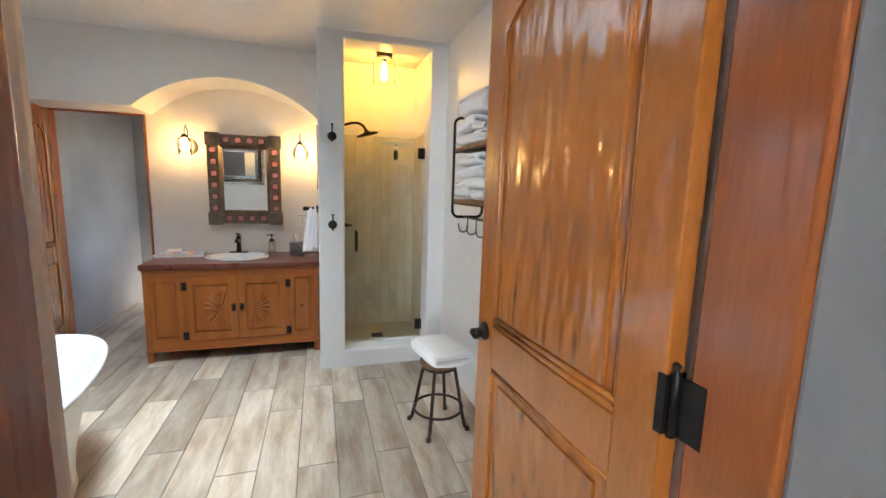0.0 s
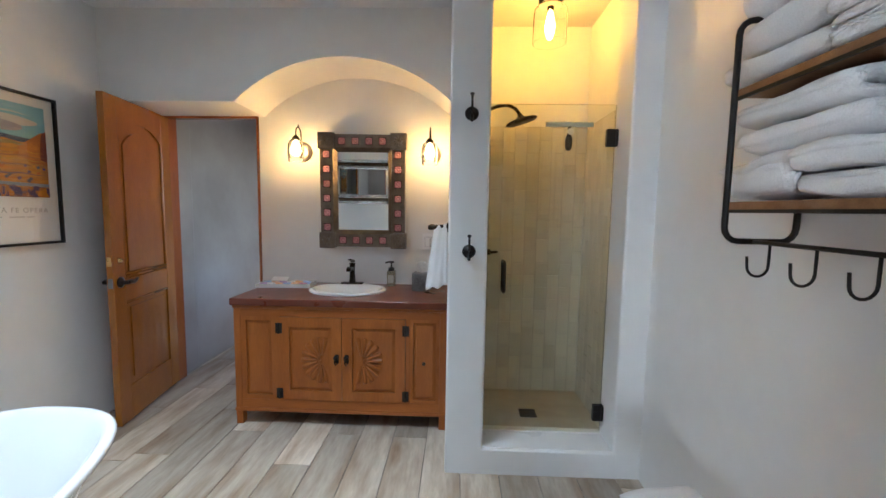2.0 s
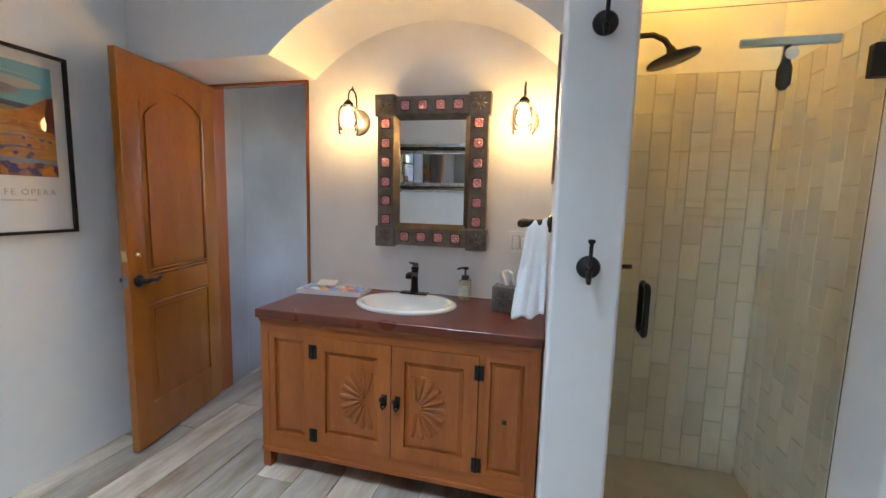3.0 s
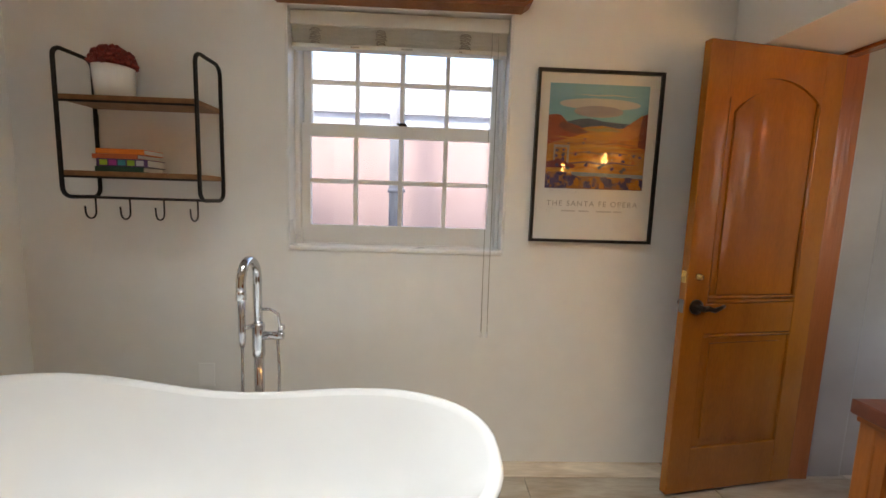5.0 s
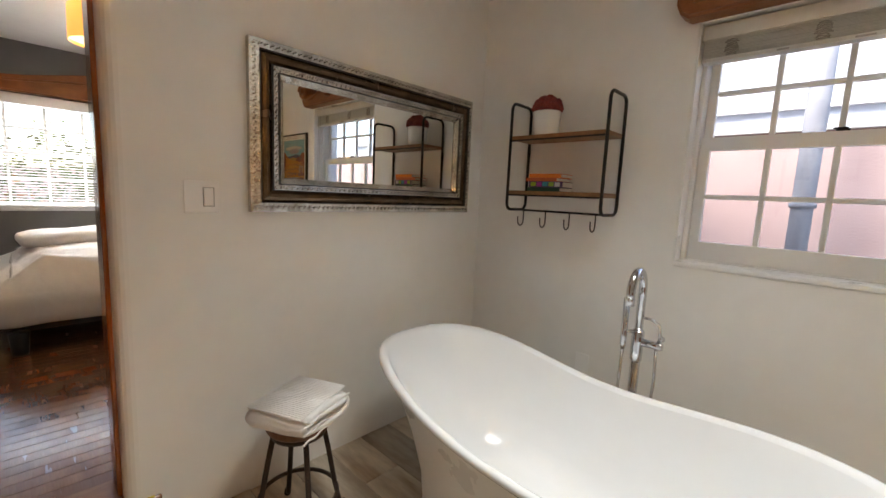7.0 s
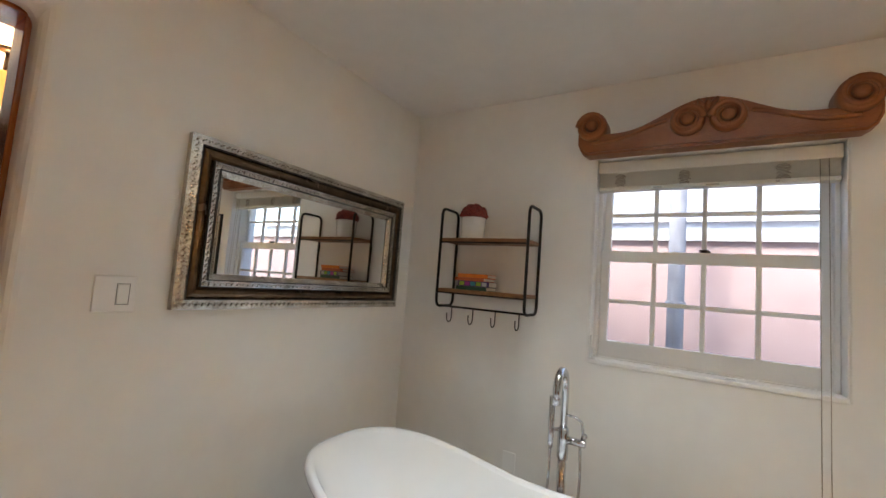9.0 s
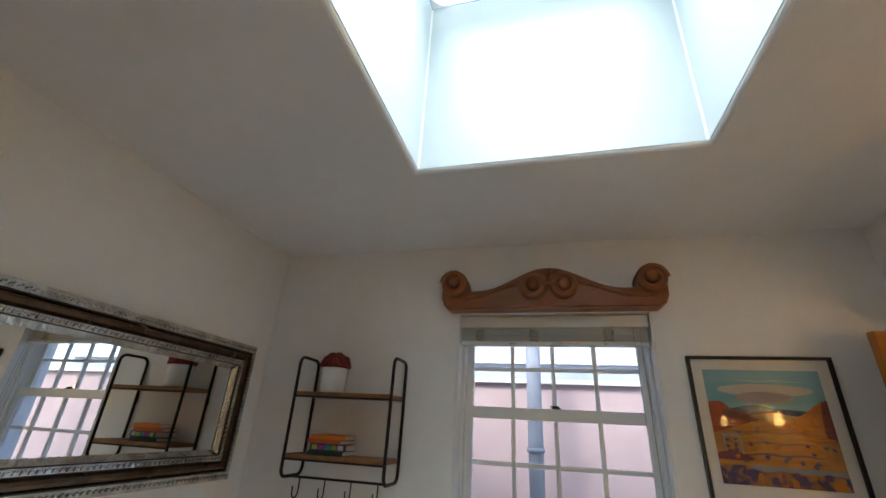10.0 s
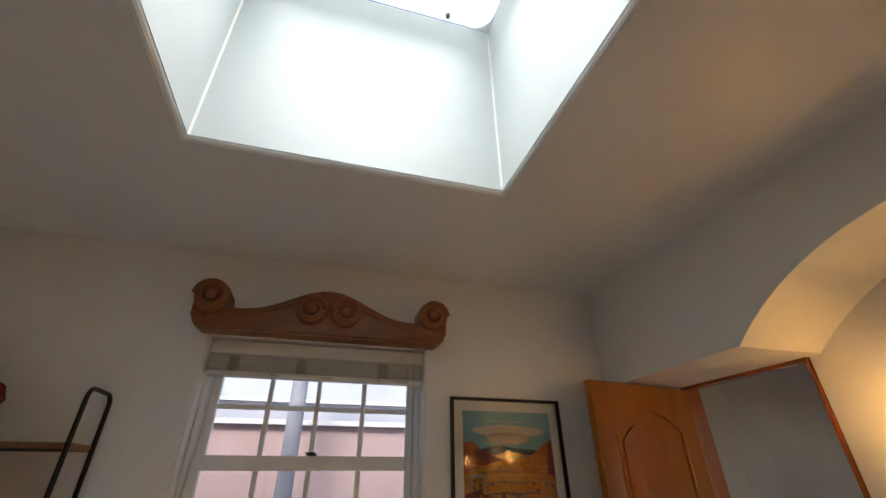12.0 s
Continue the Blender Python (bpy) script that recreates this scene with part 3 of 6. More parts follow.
part("sash_lever", bx(-0.135, -0.118, 1.73, 1.775, 1.708, 1.716, bev=0.003), BRONZE, window_1)

blind = thing("window_blind", "raised ivory slat blind stacked under its headrail", "blind")
part("headrail", bx(-0.078, -0.03, 1.246, 2.252, 2.118, 2.186, bev=0.003), BLIND, blind)
part("valance", bx(-0.028, -0.022, 1.245, 2.254, 2.122, 2.184, bev=0.002), BLIND, blind, "plain ivory valance strip")
_rb = random.Random(21)
for i in range(13):
    o_ = _rb.uniform(-0.003, 0.003)
    part("slat", bx(-0.076 + o_, -0.026 + o_, 1.25 + _rb.uniform(0, 0.004), 2.248 - _rb.uniform(0, 0.004), 2.046 + i * 0.0055, 2.0486 + i * 0.0055), BLIND, blind)
part("bottom_rail", bx(-0.078, -0.024, 1.25, 2.248, 2.022, 2.043, bev=0.004), BLIND, blind)
for y in (1.36, 1.66, 2.05):
    k = bmesh.new()
    for i in range(9):
        w_ = 0.016 + _rb.uniform(0, 0.012)
        tube(k, [(-0.023, y - w_, 2.045 + i * 0.0075), (-0.019, y + _rb.uniform(-0.01, 0.01), 2.048 + i * 0.0075), (-0.023, y + w_, 2.043 + i * 0.0075)], 0.0026, 6)
    part("ladder_cord", k, CORD, blind, "tangled grey ladder cord")
for y, w_ in ((1.54, 0.02), (1.78, 0.028), (2.03, 0.008)):
    part("rail_plug", bx(-0.0245, -0.0225, y - w_, y + w_, 2.027, 2.034, bev=0.0005), CORD, blind, "brown cord plug")
for i, y in enumerate((2.175, 2.205)):
    c = part("pull_cord", tube(bmesh.new(), [(-0.019, y, 2.12), (0.0, y, 1.5), (0.014, y, 1.112), (0.014, y, 1.0), (0.012, y + 0.003, 0.7)], 0.0016, 6), CORD, blind, "thin pull cord")
    part("tassel", lathe(bmesh.new(), [(0, 0.03), (0.004, 0.028), (0.008, 0.004), (0.006, 0), (0, -0.002)], (0.012, y + 0.003, 0.67), 12), PLASTIC, c, "white cord bead")


def carved_valance(name, label, m, width, height, depth):
    """A carved crest with rolled ends; x along its width, front towards -y."""
    v = thing(name, label, "valance", m)
    h, top, bot = width / 2, [], []
    base = height * 0.46
    for i in range(41):
        x = -h + 0.14 + (width - 0.28) * i / 40
        u = abs(x) / (h - 0.14)
        top.append((x, base + (height - base) * (0.5 + 0.5 * math.cos(math.pi * min(1, u * 1.12))) ** 1.15))
    pts = [(-h + 0.05, 0), (h - 0.05, 0), (h - 0.018, 0.022), (h, 0.065), (h, 0.13)] + top[::-1] + [(-h, 0.13), (-h, 0.065), (-h + 0.018, 0.022)]
    body = prism(bmesh.new(), pts, -depth * 0.72, 0, XZ)
    bmesh.ops.bevel(body, geom=[e for e in body.edges if all(abs(w.co.y + depth * 0.72) < 1e-5 for w in e.verts)], offset=0.012, segments=3, affect="EDGES")
    part("body", body, CARVED, v)

    def scroll(cx, cz, r, turn, d0, d1):
        s = bmesh.new()
        lathe(s, [(0, d0), (r, d0), (r, d1 + 0.02), (r * 0.94, d1 + 0.006), (r * 0.86, d1), (r * 0.55, d1 + 0.004), (r * 0.45, d1 + 0.012), (0.0, d1 + 0.012)], (cx, 0, cz), 28, "y")
        sp = [(cx + turn * r * (0.93 - 0.105 * k / 4) * math.cos(k * 0.42), d1 + 0.004, cz + r * (0.93 - 0.105 * k / 4) * math.sin(k * 0.42)) for k in range(26)]
        tube(s, sp, 0.012, 8, radii=[0.015 - 0.0004 * k for k in range(26)])
        lathe(s, [(r * 0.42, d1 + 0.01), (r * 0.36, d1 - 0.012), (r * 0.2, d1 - 0.018), (0, d1 - 0.02)], (cx, 0, cz), 20, "y")
        return s
    r = height * 0.325
    for sx in (-1, 1):
        part("scroll", scroll(sx * (h - r), height - r - 0.01, r, sx, 0, -depth), CARVED, v, "rolled scroll end")
        part("rosette", scroll(sx * 0.082, height * 0.52, 0.074, -sx, -depth * 0.6, -depth * 1.0), CARVED, v, "carved spiral")
        ridge = [(sx * (0.17 + (h - 0.24) * i / 24), -depth * 0.73, base - 0.045 + (height - base) * 0.62 * (0.5 + 0.5 * math.cos(math.pi * min(1, i / 24 * 1.1 + 0.12)))) for i in range(25)]
        part("moulding", tube(bmesh.new(), ridge, 0.011, 8), CARVED, v, "raised moulding line")
    leaf = bmesh.new()
    for sx in (-1, 0, 1):
        tube(leaf, [(sx * 0.01, -depth * 0.74, height * 0.62), (sx * 0.022, -depth * 0.78, height * 0.8), (sx * 0.04, -depth * 0.75, height * 0.95)], 0.014, 8, radii=[0.006, 0.017, 0.007])
    part("leaf", leaf, CARVED, v, "carved central leaf")
    return v


carved_valance("carved_valance", "carved brown wooden valance with scroll ends above the window", pose(0.002, 1.75, 2.198, 0, 0, 90), 1.2, 0.235, 0.13)


# ---------------------------------------------------------------- wall shelves
def wall_shelf(name, label, m):
    """Black tube frame with two boards; x along the wall, wall at y = 0, front towards -y."""
    s = thing(name, label, "wall shelf", m, group="tube-frame wall shelves")
    w, dp, z0, z1, r = 0.558, 0.21, 0.0, 0.60, 0.04
    for x in (0, w):
        pts = []
        for cy, cz, a0 in ((-0.012 - r, z1 - r, 0), (-dp + r, z1 - r, 90), (-dp + r, z0 + r, 180), (-0.012 - r, z0 + r, 270)):
            pts += [(x, cy + r * math.cos(radians(a0 + q)), cz + r * math.sin(radians(a0 + q))) for q in (0, 22, 45, 68, 90)]
        part("side_frame", tube(bmesh.new(), pts, 0.0085, 10, closed=True), BLACK_METAL, s)
        for z in (0.36,):
            part("wall_bracket", bx(x - 0.006, x + 0.006, -0.02, -0.001, z - 0.045, z + 0.01, bev=0.002), BLACK_METAL, s)
    part("rail", tube(bmesh.new(), [(0, -dp * 0.62, z0), (w, -dp * 0.62, z0)], 0.006, 8), BLACK_METAL, s, "black hook rail")
    for z in (0.10, 0.405):
        part("board", bx(0.004, w - 0.004, -dp + 0.004, -0.01, z - 0.012, z + 0.01, bev=0.002), SHELF_WOOD, s, "brown wooden board")
        part("board_rim", bx(0.0, w, -dp + 0.0, -dp + 0.006, z - 0.02, z - 0.011), BLACK_METAL, s)
    for i in range(4):
        x = 0.068 + i * 0.145
        hk = [(x, -dp * 0.62, z0)] + [(x, -dp * 0.62, z0 - 0.06)] + [(x, -dp * 0.62 - 0.028 + 0.028 * math.cos(radians(q)), z0 - 0.062 + 0.028 * math.sin(radians(q))) for q in range(-20, -181, -20)] + [(x, -dp * 0.62 - 0.058, z0 - 0.036)]
        part("hook", tube(bmesh.new(), hk, 0.0035, 8), BLACK_METAL, s, "black wire hook")
    return s


SZ = 1.308
wall_shelf("wall_shelf", "black tube wall shelf with a plant and books", pose(0.002, 0.384, SZ, 0, 0, 90))
wall_shelf("wall_shelf", "black tube wall shelf stacked with white towels", pose(E - 0.002, 1.868, SZ, 0, 0, -90))

plant = thing("potted_plant", "white ceramic pot with dark red round plant", "plant", pose(0.115, 0.55, SZ + 0.415) @ Matrix.Scale(1.12, 4))
part("pot", lathe(bmesh.new(), [(0, 0), (0.056, 0), (0.062, 0.01), (0.069, 0.118), (0.066, 0.12), (0.06, 0.105), (0, 0.1)], seg=28), CERAMIC, plant, "white ceramic pot")
RED_LEAF = mat("dark_red_leaf", (0.30, 0.04, 0.028), (0.15, 0.017, 0.014), rough=0.6, scale=30, fine=90, grain=0.2)
fol = bmesh.new()
rnd = random.Random(4)
for i in range(420):
    a, u = rnd.uniform(0, 2 * math.pi), rnd.uniform(0.0, 1)
    rr = 0.068 * rnd.uniform(0.80, 1.10)
    sr = math.sqrt(max(0, 1 - u * u))
    c = Vector((rr * sr * math.cos(a), rr * sr * math.sin(a), 0.124 + rr * u * 0.95))
    v = bmesh.ops.create_icosphere(fol, subdivisions=1, radius=rnd.uniform(0.006, 0.012))["verts"]
    bmesh.ops.translate(fol, vec=c, verts=v)
part("foliage", smooth_all(fol), RED_LEAF, plant, "clumped dark red leaves")


def book(label, col, m, w, d, h, spine2=None):
    b = thing("book", label, "book", m, group="stacked books")
    cover = mat("book_cover", col, tuple(c * 0.8 for c in col), rough=0.4, scale=12, fine=60)
    part("cover", bx(-w / 2, w / 2, -d / 2, -d / 2 + 0.003, 0, h), cover, b, "coloured spine")
    part("cover", bx(-w / 2, w / 2, -d / 2, d / 2, h - 0.0025, h), cover, b)
    part("cover", bx(-w / 2, w / 2, -d / 2, d / 2, 0, 0.0025), cover, b)
    part("pages", bx(-w / 2 + 0.003, w / 2 - 0.003, -d / 2 + 0.003, d / 2 - 0.004, 0.0025, h - 0.0025), PAPER, b, "cream page block")
    if spine2:
        for i, c2 in enumerate(spine2):
            x = -w / 2 + 0.012 + i * (w - 0.02) / len(spine2)
            part("spine_mark", bx(x, x + (w - 0.05) / len(spine2), -d / 2 - 0.001, -d / 2 + 0.001, h * 0.15, h * 0.85), mat("spine_mark", c2, tuple(c * 0.85 for c in c2), rough=0.5, scale=20), b)
    return b


_bx = [("dark green paperback with a coloured spine", (0.03, 0.09, 0.06), 0.165, 0.018, None, 0),
       ("purple paperback with bright cover pictures", (0.10, 0.05, 0.16), 0.155, 0.026, [(0.35, 0.5, 0.05), (0.4, 0.05, 0.3), (0.05, 0.3, 0.35), (0.3, 0.5, 0.05), (0.6, 0.6, 0.6)], 4),
       ("red-orange clothbound book in the stack", (0.62, 0.14, 0.05), 0.165, 0.016, None, -5),
       ("bright orange paperback book on top", (0.85, 0.22, 0.03), 0.160, 0.018, None, 2)]
_z = SZ + 0.1105
for lab, col, w, h, sp, rz in _bx:
    book(lab, col, pose(0.12, 0.60 + 0.002 * rz, _z, 0, 0, 90 + rz), (0.165 if sp else w) * 1.2, 0.135, h * 1.2, sp)
    _z += h * 1.2 + 0.0005


# ---------------------------------------------------------------- framed things
def band(bm, x0, x1, z0, z1, w, y0, y1, inner=None):
    """A mitred ring, its outer rim at depth y1 and its inner rim at depth inner."""
    inner = y1 if inner is None else inner
    o = [(x0, z0), (x1, z0), (x1, z1), (x0, z1)]
    i = [(x0 + w, z0 + w), (x1 - w, z0 + w), (x1 - w, z1 - w), (x0 + w, z1 - w)]
    vo0, vo1 = [bm.verts.new((x, y0, z)) for x, z in o], [bm.verts.new((x, y1, z)) for x, z in o]
    vi1, vi0 = [bm.verts.new((x, inner, z)) for x, z in i], [bm.verts.new((x, y0, z)) for x, z in i]
    for k in range(4):
        j = (k + 1) % 4
        for a, b in ((vo0, vo1), (vo1, vi1), (vi1, vi0)):
            bm.faces.new((a[k], a[j], b[j], b[k]))
    bmesh.ops.recalc_face_normals(bm, faces=bm.faces[:])
    return bm


BAND_BRONZE = mat("embossed_bronze_band", (0.19, 0.125, 0.075), (0.085, 0.055, 0.035), rough=0.24, metal=0.6, scale=14, fine=60, grain=0.12, bump=0.005, bump_scale=26)
# big mirror over the tub: local x runs west along the wall, front towards -y
wall_mirror = thing("wall_mirror", "long mirror in embossed silver and dark wood frame", "mirror", pose(1.528, 0.002, 1.268, 0, 0, 180))
W_, H_ = 1.378, 0.697
part("outer_band", band(bmesh.new(), 0, W_, 0, H_, 0.04, 0, -0.03, -0.036), SILVER, wall_mirror, "embossed silver band")
for o_, w_, ya, yb in ((0.04, 0.012, -0.022, -0.035), (0.052, 0.012, -0.035, -0.040), (0.064, 0.014, -0.040, -0.035), (0.078, 0.014, -0.035, -0.020)):
    part("wood_band", band(bmesh.new(), o_, W_ - o_, o_, H_ - o_, w_, -0.002, ya, yb), BAND_BRONZE, wall_mirror, "dark polished wood band")
part("inner_band", band(bmesh.new(), 0.092, W_ - 0.092, 0.092, H_ - 0.092, 0.028, -0.002, -0.04, -0.036), SILVER, wall_mirror, "embossed silver band")
part("lip_band", band(bmesh.new(), 0.12, W_ - 0.12, 0.12, H_ - 0.12, 0.026, -0.002, -0.03, -0.016), SILVER, wall_mirror, "inner silver lip")
for w_ in (0.0395, 0.0905, 0.1185):
    part("groove", band(bmesh.new(), w_, W_ - w_, w_, H_ - w_, 0.004, -0.03, -0.0415), DARK, wall_mirror, "thin black groove line")
part("glass", bx(0.14, W_ - 0.14, -0.013, -0.008, 0.14, H_ - 0.14), MIRROR, wall_mirror, "mirror glass")
_b = bmesh.new()
for z in (0.02, H_ - 0.02, 0.106, H_ - 0.106):
    y, x0 = (-0.036, 0.02) if z in (0.02, H_ - 0.02) else (-0.0405, 0.106)
    k = int((W_ - 2 * x0) / 0.024)
    for i in range(k + 1):
        tube(_b, [(x0 + (W_ - 2 * x0) * i / k - 0.007, y + 0.002, z - 0.006), (x0 + (W_ - 2 * x0) * i / k, y - 0.003, z + 0.004), (x0 + (W_ - 2 * x0) * i / k + 0.008, y + 0.002, z + 0.003)], 0.0028, 5)
for x in (0.02, W_ - 0.02, 0.106, W_ - 0.106):
    y, z0 = (-0.036, 0.02) if x in (0.02, W_ - 0.02) else (-0.0405, 0.106)
    k = int((H_ - 2 * z0) / 0.024)
    for i in range(k + 1):
        tube(_b, [(x - 0.006, y + 0.002, z0 + (H_ - 2 * z0) * i / k - 0.007), (x + 0.004, y - 0.003, z0 + (H_ - 2 * z0) * i / k), (x + 0.003, y + 0.002, z0 + (H_ - 2 * z0) * i / k + 0.008)], 0.0028, 5)
tagged(part("embossing", _b, SILVER, wall_mirror, "raised leaf pattern in silver"), kind="stuff")

# poster: local x runs north along the west wall, front towards -y
poster = thing("framed_poster", "black framed desert landscape poster with wide white margin", "picture", pose(0.002, 2.391, 1.161, 0, 0, 90))
PW, PH = 0.598, 0.805
part("frame", band(bmesh.new(), 0, PW, 0, PH, 0.014, 0, -0.024), BLACK_FRAME, poster, "slim black frame")
part("paper", bx(0.01, PW - 0.01, -0.008, -0.004, 0.01, PH - 0.01), PAPER, poster, "white poster paper")
ox, oz, iw, ih = 0.062, 0.258, 0.474, 0.485


def ink(name, pts, col, col2, layer, **k):
    m = mat(name, col, col2, rough=0.6, **{**dict(scale=14, fine=70, grain=0.05), **k})
    part(name, prism(bmesh.new(), [(ox + u * iw, oz + v * ih) for u, v in pts], -0.008, -0.0085 - layer * 0.0004, XZ), m, poster)


ell = lambda cx, cz, a, b, n=28: [(cx + a * math.cos(2 * math.pi * i / n), cz + b * math.sin(2 * math.pi * i / n)) for i in range(n)]
def streak(u0, u1, v, h, wave, n=14):
    """A wavy band that tapers to both ends."""
    top = [(u0 + (u1 - u0) * i / n, v + wave * math.sin(i * 0.9) + h * math.sin(math.pi * i / n)) for i in range(n + 1)]
    low = [(u0 + (u1 - u0) * i / n, v + wave * math.sin(i * 0.9) - 0.25 * h * math.sin(math.pi * i / n)) for i in range(1, n)]
    return top + low[::-1]


SKY_INK, VIOLET, OCHRE, RUST = (0.16, 0.39, 0.50), (0.07, 0.05, 0.13), (0.58, 0.25, 0.035), (0.27, 0.06, 0.03)
ink("printed_sky", [(0, 0), (1, 0), (1, 1), (0, 1)], SKY_INK, (0.25, 0.49, 0.58), 0, scale=4, stretch=(0.4, 1, 3))
ink("printed_cloud", ell(0.51, 0.815, 0.41, 0.055), (0.60, 0.56, 0.50), (0.50, 0.50, 0.50), 1, scale=9, stretch=(0.5, 1, 3))
ink("printed_cloud", ell(0.50, 0.745, 0.25, 0.055), (0.27, 0.25, 0.31), (0.40, 0.36, 0.38), 2, scale=9, stretch=(0.6, 1, 4))
ink("printed_cloud", streak(0.24, 0.88, 0.895, 0.013, 0.004), (0.50, 0.56, 0.54), (0.40, 0.50, 0.50), 2)
ink("printed_mountain", [(0.1, 0.5), (1.0, 0.5), (1.0, 0.615), (0.85, 0.635), (0.7, 0.645), (0.55, 0.655), (0.42, 0.68), (0.33, 0.675), (0.2, 0.645), (0.1, 0.62)], (0.035, 0.065, 0.14), (0.07, 0.10, 0.18), 3)
ink("printed_hills", [(0, 0), (1, 0), (1, 0.60), (0.86, 0.61), (0.72, 0.59), (0.55, 0.615), (0.40, 0.60), (0.28, 0.57), (0, 0.50)], OCHRE, (0.42, 0.19, 0.05), 4, scale=20, stretch=(0.5, 1, 2), grain=0.12, sharp=(0.4, 0.6))
ink("printed_ridge", streak(0.35, 0.78, 0.565, 0.03, 0.004), (0.36, 0.27, 0.08), (0.28, 0.20, 0.09), 5, scale=30)
ink("printed_mesa", [(0, 0.42), (0.22, 0.49), (0.40, 0.545), (0.32, 0.60), (0.20, 0.63), (0.13, 0.695), (0.09, 0.71), (0, 0.70)], (0.36, 0.075, 0.03), RUST, 5, scale=26)
ink("printed_shade", [(0.10, 0.60), (0.14, 0.65), (0.24, 0.61), (0.42, 0.55), (0.30, 0.53), (0.18, 0.55)], (0.13, 0.05, 0.05), (0.20, 0.07, 0.05), 6, scale=26)
ink("printed_mesa", [(0.62, 0.46), (0.80, 0.38), (1, 0.36), (1, 0.735), (0.94, 0.72), (0.84, 0.65), (0.72, 0.57)], (0.56, 0.20, 0.03), (0.40, 0.13, 0.035), 5, scale=22, sharp=(0.4, 0.6))
ink("printed_shade", [(0.92, 0.42), (1, 0.40), (1, 0.74), (0.95, 0.72), (0.93, 0.60)], RUST, (0.17, 0.05, 0.045), 6, scale=26)
for v, h, c in ((0.49, 0.022, (0.62, 0.26, 0.03)), (0.44, 0.014, (0.40, 0.17, 0.06)), (0.40, 0.022, (0.60, 0.30, 0.05)), (0.345, 0.016, (0.34, 0.17, 0.09)), (0.30, 0.022, (0.60, 0.22, 0.03)), (0.25, 0.016, (0.22, 0.12, 0.14)), (0.20, 0.022, (0.55, 0.20, 0.03))):
    ink("printed_band", streak(0.02, 0.98, v, h, 0.007, 22), c, tuple(q * 0.75 for q in c), 7, scale=40)
ink("printed_ramp", [(0, 0.20), (0.28, 0.20), (0.30, 0.225), (0.12, 0.29), (0, 0.25)], (0.16, 0.035, 0.05), (0.24, 0.06, 0.06), 8)
ink("printed_river", [(0.26, 0.125), (1, 0.115), (1, 0.15), (0.6, 0.158), (0.26, 0.165)], (0.27, 0.31, 0.36), (0.20, 0.24, 0.32), 8)
ink("printed_shrubs", [(0, 0), (1, 0), (1, 0.10), (0.85, 0.125), (0.7, 0.10), (0.5, 0.13), (0.35, 0.11), (0.2, 0.16), (0, 0.16)], VIOLET, (0.40, 0.16, 0.04), 9, scale=30, sharp=(0.46, 0.58))
BUSH = [((0.60, 0.25, 0.02), (0.50, 0.17, 0.03)), (VIOLET, (0.13, 0.08, 0.17)), ((0.15, 0.13, 0.16), (0.10, 0.09, 0.10)), ((0.55, 0.15, 0.03), (0.42, 0.10, 0.03))]
for i in range(54):
    r2 = random.Random(50 + i)
    front = i < 16
    cx, cz = r2.uniform(0.03, 0.97), r2.uniform(0.02, 0.10) if front else r2.uniform(0.17, 0.50)
    sz = 0.026 if front else 0.010 + 0.034 * (0.5 - cz)
    n_ = 12
    blob = [(cx + sz * (1.3 + 0.25 * math.sin(3 * q + i)) * math.cos(q) * 0.8, max(0.004, cz + sz * (1.5 if front else 0.9) * (1 + 0.2 * math.sin(2 * q + i)) * math.sin(q))) for q in [2 * math.pi * k / n_ for k in range(n_)]]
    ink("printed_bush", [(min(0.998, max(0.002, u)), v) for u, v in blob], *BUSH[i % 2 if front else r2.randrange(4)], 10)
ink("printed_gate", [(0.07, 0.27), (0.085, 0.27), (0.085, 0.395), (0.205, 0.395), (0.205, 0.25), (0.225, 0.25), (0.225, 0.42), (0.07, 0.42)], (0.42, 0.38, 0.33), (0.30, 0.26, 0.24), 11)


def lettering(body, parent, at, size, col, spacing=1.0):
    cu = bpy.data.curves.new("lettering", "FONT")
    cu.body, cu.size, cu.extrude, cu.align_x, cu.space_character = body, size, 0.0003, "CENTER", spacing
    cu.materials.append(mat("lettering_ink", col, tuple(c * 0.9 for c in col), rough=0.6, scale=20))
    ob = new("lettering", cu)
    ob.parent = parent
    ob.matrix_basis = pose(*at, 90)
    return ob


lettering("THE SANTA FE OPERA", poster, (PW / 2, -0.0085, 0.175), 0.037, (0.42, 0.40, 0.37), 1.25)
for i, w in enumerate((0.08, 0.06, 0.09, 0.05)):
    part("small_print", bx(0.15 + i * 0.085, 0.15 + i * 0.085 + w * 0.85, -0.0086, -0.008, 0.148, 0.155), mat("small_print_ink", (0.55, 0.52, 0.5), (0.6, 0.57, 0.55), rough=0.6), poster, "faint line of small print")
_g = part("glazing", bx(0.012, PW - 0.012, -0.018, -0.0165, 0.012, PH - 0.012), WINDOW_GLASS, poster, "clear glazing")
_g.visible_shadow = False


# light switch plates
def switch_plate(m, w, h, rockers, label):
    s = thing("light_switch", label, "light switch", m)
    part("plate", bx(0, w, -0.007, 0, 0, h, bev=0.003), PLASTIC, s)
    for cx in rockers:
        part("rocker", bx(cx - 0.017, cx + 0.017, -0.011, -0.006, h / 2 - 0.034, h / 2 + 0.034, bev=0.002), PLASTIC, s)
        part("rocker_rim", band(bmesh.new(), cx - 0.02, cx + 0.02, h / 2 - 0.037, h / 2 + 0.037, 0.002, -0.006, -0.008), STEEL_GREY, s)
    return s


switch_plate(pose(1.764, 0.001, 1.262, 0, 0, 180), 0.125, 0.125, (0.085,), "white two-gang light switch plate beside the mirror")
switch_plate(pose(2.05, N - 0.001, 1.085), 0.125, 0.122, (0.04, 0.085), "white light switch plate above the vanity")

